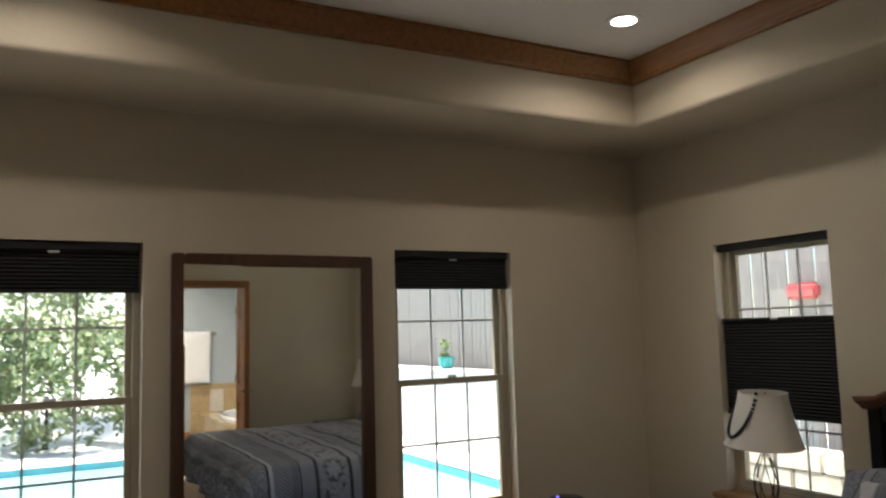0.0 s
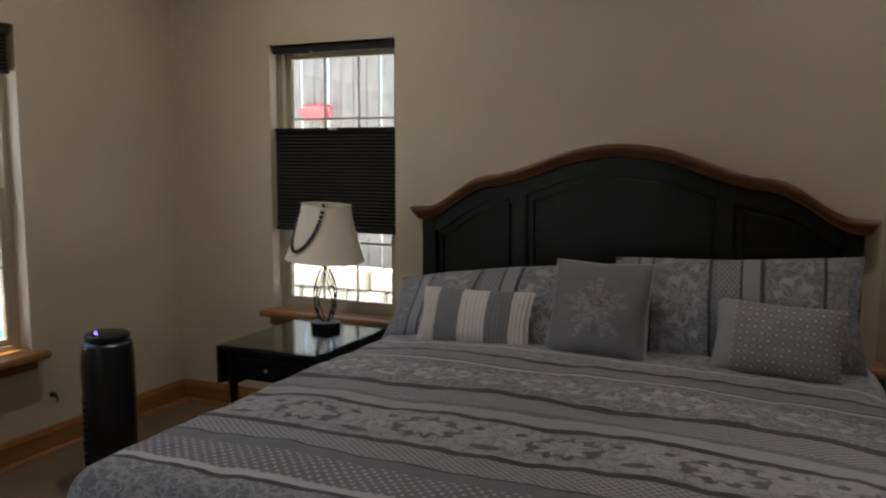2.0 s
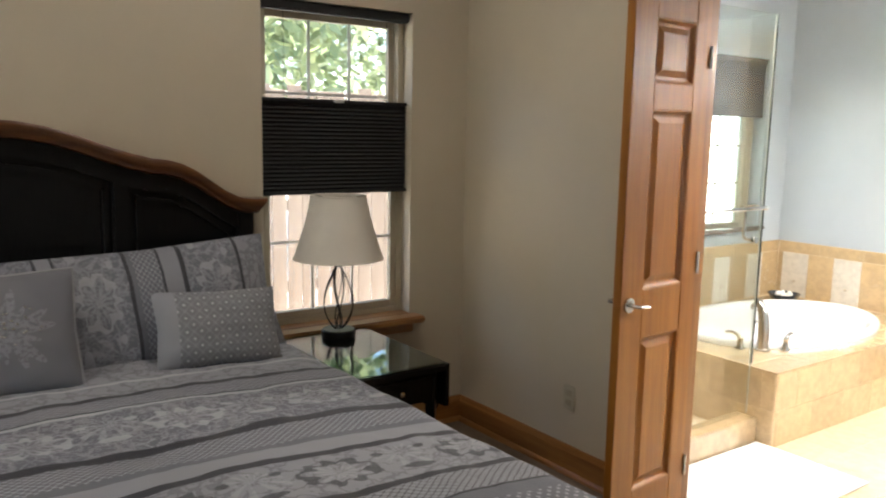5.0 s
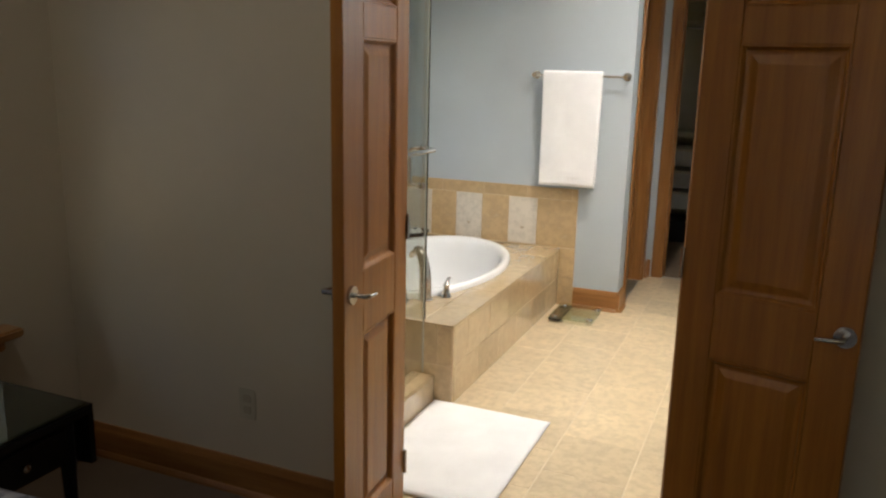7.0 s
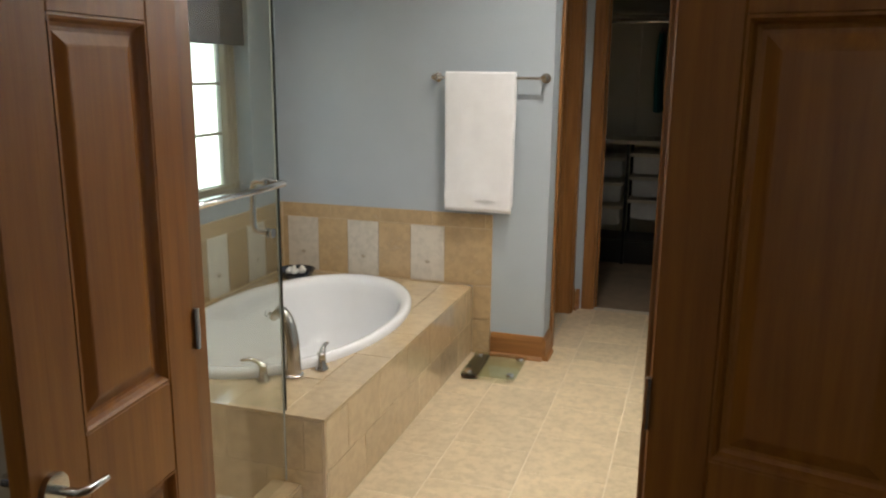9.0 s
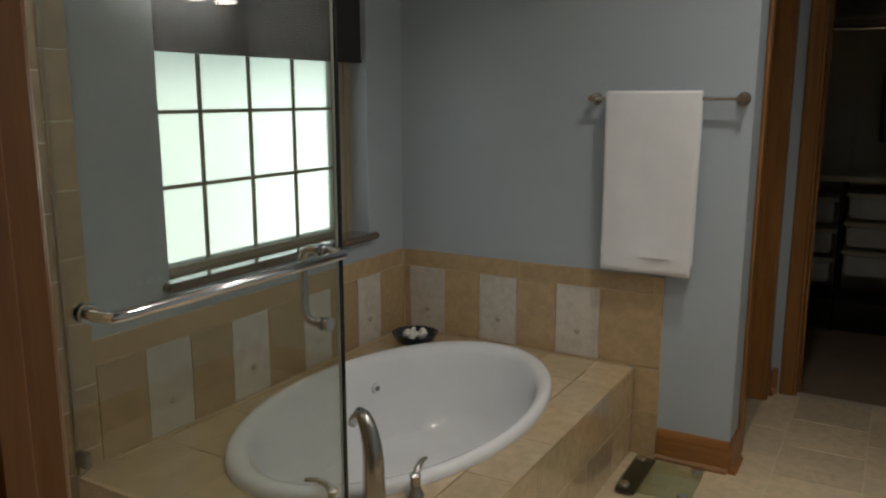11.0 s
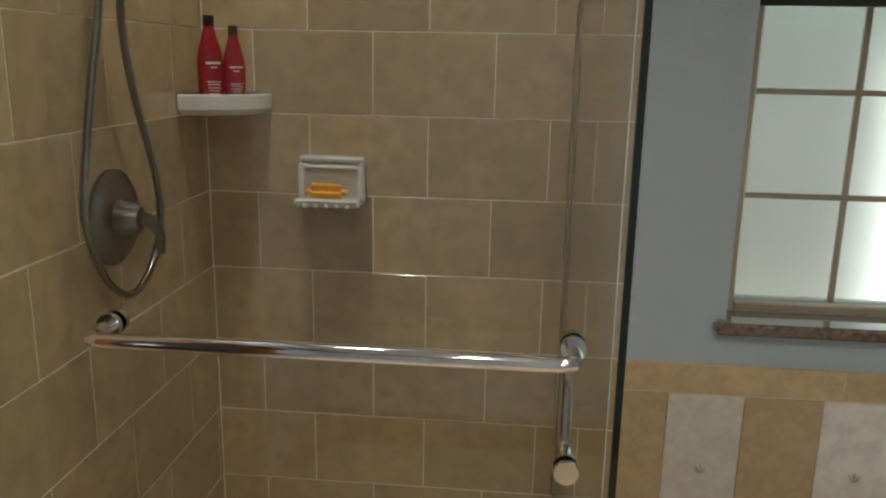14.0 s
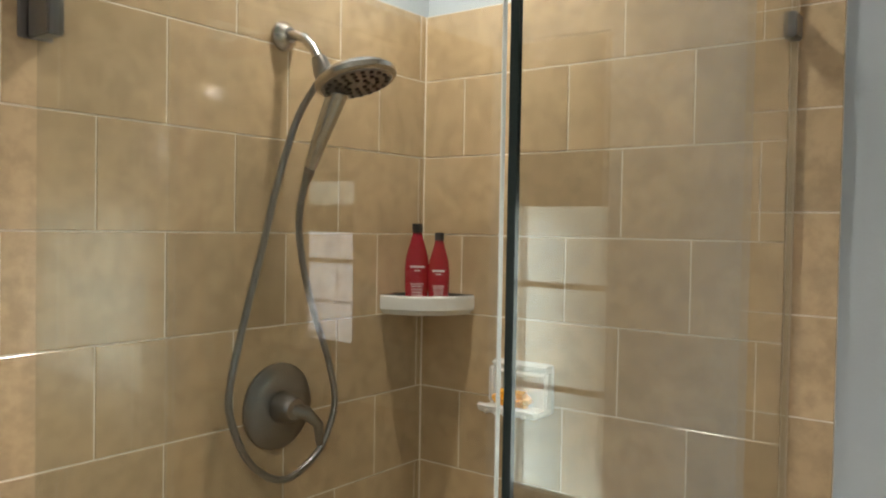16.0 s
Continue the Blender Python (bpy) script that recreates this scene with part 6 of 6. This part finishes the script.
def piece(name, parent, material, w, h, d, m, ch=0.0008):
    """One tile: local x and z in its face, the face at y = -d."""
    key = (name, material.name, round(w, 4), round(h, 4), round(d, 4))
    if key not in TILES:
        bm = bmesh.new()
        A = [bm.verts.new((x, 0, z)) for x, z in ((0, 0), (w, 0), (w, h), (0, h))]
        B = [bm.verts.new((x, -d + ch, z)) for x, z in ((0, 0), (w, 0), (w, h), (0, h))]
        C = [bm.verts.new((x, -d, z)) for x, z in ((ch, ch), (w - ch, ch), (w - ch, h - ch), (ch, h - ch))]
        for P, Q in ((A, B), (B, C)):
            for k in range(4):
                bm.faces.new((P[k], P[(k + 1) % 4], Q[(k + 1) % 4], Q[k]))
        bm.faces.new(C)
        TILES[key] = mesh_of(name, bm, material)
    ob = new(name, TILES[key])
    ob.parent = parent
    ob.matrix_basis = m
    return ob


def course(parent, material, m, u0, u1, z0, z1, w, h, zoff, shift, gap=0.0032, d=0.0011, name="tile"):
    """Running-bond tiles over a rectangle of a wall; m lays local x along it and -y out of it."""
    k = math.floor((z0 - zoff) / h)
    while zoff + k * h < z1 - 0.004:
        a, b = max(z0, zoff + k * h), min(z1, zoff + (k + 1) * h)
        u = u0 - ((u0 - shift[k % 2]) % w)
        while u < u1 - 0.004:
            p, q = max(u0, u), min(u1, u + w)
            if q - p > 0.012 and b - a > 0.012:
                piece(name, parent, material, q - p - gap, b - a - gap, d + random.Random(int(k * 77 + u * 1000)).uniform(-0.0003, 0.0003), m @ Matrix.Translation((p + gap / 2, 0, a + gap / 2)))
            u += w
        k += 1


def backing(name, parent, bm):
    part(name, bm, M_GROUT, parent)


TH, TW = 0.1975, 0.293
sw = thing("shower_wall_tiles", "tan stone-look ceramic tiles on the shower wall", "wall tiles", kind="structure")
backing("grout_bed", sw, boxm(4.7105, 4.7155, -1.276, -0.0055, 0.0, 2.145))
backing("grout_bed", sw, boxm(4.7155, 5.61, -0.0155, -0.0005, 0.0, 2.145))
WEST = Matrix.Translation((4.7155, 0, 0)) @ pose(0, 0, 0, 0, 0, 90)
NORTH = Matrix.Translation((0, -0.0155, 0))
course(sw, M_TILE, WEST, -1.276, -0.0175, 0.0, 2.145, TW, TH, 0.002, (-0.916, -0.78))
course(sw, M_TILE, NORTH, 4.7175, 5.613, 0.0, 2.145, TW, TH, 0.002, (5.27, 5.135))
backing("grout_bed", sw, boxm(5.61, 5.706, -0.0125, -0.0005, DT, 2.145))
course(sw, M_TILE, Matrix.Translation((0, -0.0125, 0)), 5.613, 5.708, DT, 2.145, 0.2, TH, 0.06, (5.613, 5.613))

wn_t = thing("wainscot_tiles", "tan and pale striped tile wainscot above the tub", "wall tiles", kind="structure")
part("grout_bed", boxm(5.7065, 7.444, -0.0105, -0.0005, DT, 0.785), M_DGROUT, wn_t)
part("grout_bed", boxm(7.4345, 7.4445, -1.278, -0.0105, DT, 0.785), M_DGROUT, wn_t)
NW_M = Matrix.Translation((0, -0.0105, 0))
EAST = Matrix.Translation((7.4345, 0, 0)) @ pose(0, 0, 0, 0, 0, 270)
course(wn_t, M_WTILE, NW_M, 5.71, 7.426, 0.708, 0.785, 0.305, 0.077, 0.708, (5.71, 5.71))
course(wn_t, M_WTILE, EAST, 0.019, 1.278, 0.708, 0.785, 0.305, 0.077, 0.708, (0.02, 0.02))
M_MOTIF = plain("raised_motif", (0.42, 0.36, 0.27), 0.4)


def strip(m, u0, u1, pale):
    p = piece("strip_tile", wn_t, M_STRIP if pale else M_WTILE, u1 - u0 - 0.003, 0.708 - DT - 0.012, 0.0045 if pale else 0.004, m @ Matrix.Translation((u0 + 0.0015, 0, DT + 0.009)))
    if pale:
        w = u1 - u0
        bm = bmesh.new()
        for a in (-40, 0, 40):
            s, c = math.sin(radians(a)), math.cos(radians(a))
            ring_path(bm, [(w / 2, -0.0045, 0.095), (w / 2 + 0.012 * s, -0.0065, 0.095 + 0.014 * c), (w / 2 + 0.02 * s, -0.0045, 0.095 + 0.026 * c)], [0.002, 0.005, 0.0015], 6)
        part("shell_motif", bm, M_MOTIF, p, "small raised shell motif", True)


edges = [7.426, 7.231, 7.05, 6.856, 6.677, 6.47, 6.275, 6.083, 5.893, 5.71]
for k in range(len(edges) - 1):
    strip(NW_M, edges[k + 1], edges[k], k % 2 == 1)
edges = [0.02, 0.05, 0.245, 0.43, 0.62, 0.812, 1.01, 1.278]
for k in range(len(edges) - 1):
    strip(EAST, edges[k], edges[k + 1], k % 2 == 1)

part("grout_bed", boxm(7.4345, 7.4445, -1.278, DS + 0.001, 0.0, DT - 0.0005), M_DGROUT, wn_t)
for z0, z1 in ((0.0, 0.195), (0.195, DT)):
    piece("end_tile", wn_t, M_WTILE, 0.098, z1 - z0 - 0.003, 0.004, EAST @ Matrix.Translation((1.179, 0, z0 + 0.0015)))

# deck faces and top
course(deck, M_DTILE, Matrix.Translation((0, DS + 0.004, 0)), DW + 0.013, DE + 0.014, 0.0, DT - 0.0125, 0.305, 0.19, -0.005, (5.65, 5.80), d=0.002)
course(deck, M_DTILE, Matrix.Translation((DW + 0.004, 0, 0)) @ pose(0, 0, 0, 0, 0, 270), 0.02, -DS - 0.012, 0.0, DT - 0.0125, 0.305, 0.19, -0.005, (0.03, 0.18), d=0.002)


def deck_tile(x0, x1, y0, y1, z):
    n = max(3, int((x1 - x0) / 0.024))
    m = max(3, int((y1 - y0) / 0.024))
    bm = bmesh.new()
    keep = 0
    vs = {}
    for i in range(n):
        for j in range(m):
            cx, cy = x0 + (x1 - x0) * (i + 0.5) / n, y0 + (y1 - y0) * (j + 0.5) / m
            if ((cx - TUB[0]) / (TA * 0.955)) ** 2 + ((cy - TUB[1]) / (TB * 0.955)) ** 2 < 1:
                continue
            keep += 1
            q = []
            for a, c in ((i, j), (i + 1, j), (i + 1, j + 1), (i, j + 1)):
                if (a, c) not in vs:
                    vs[a, c] = bm.verts.new((x0 + (x1 - x0) * a / n, y0 + (y1 - y0) * c / m, z))
                q.append(vs[a, c])
            bm.faces.new(q)
    if not keep:
        bm.free()
        return
    if keep == n * m:
        bm.free()
        bm = boxm(x0, x1, y0, y1, z - 0.012, z, 0.0015, 1)
    else:
        r = bmesh.ops.extrude_face_region(bm, geom=bm.faces[:])
        for v in [e for e in r["geom"] if isinstance(e, bmesh.types.BMVert)]:
            v.co.z -= 0.012
    part("tile", bm, M_DTILE, deck)


xs = [DW, 5.93, 6.235, 6.54, 6.845, 7.15, 7.426]
ys = [DS, -1.01, -0.80, -0.59, -0.38, -0.17, -0.021]
for i in range(len(xs) - 1):
    for j in range(len(ys) - 1):
        deck_tile(xs[i] + 0.0015, xs[i + 1] - 0.0015, ys[j] + 0.0015, ys[j + 1] - 0.0015, DT + 0.0)
bm = bmesh.new()
for a in ((DW + 0.004, 5.88, DS + 0.004, -0.022), (7.30, 7.426, DS + 0.004, -0.022), (5.88, 7.30, DS + 0.004, -1.045), (5.88, 7.30, -0.14, -0.022)):
    box(bm, a[0], a[1], a[2], a[3], DT - 0.0125, DT - 0.0015)
part("grout_bed", bm, M_DGROUT, deck)

# floor tiles
FM = pose(0, 0, 0, -90)
k = 0
y = BS
while y < -1.1:
    x = 4.71 - (0.165 if k % 2 else 0.0)
    while x < 8.56:
        a, c = max(4.57, x), min(8.558, x + 0.33)
        if c - a > 0.02:
            piece("tile", bath_floor, M_FTILE, c - a - 0.005, min(0.33, -1.06 - y) - 0.005, 0.0045, Matrix.Translation((a + 0.0025, y + 0.0025, -0.0045)) @ pose(0, 0, 0, -90))
        x += 0.33
    y += 0.33
    k += 1
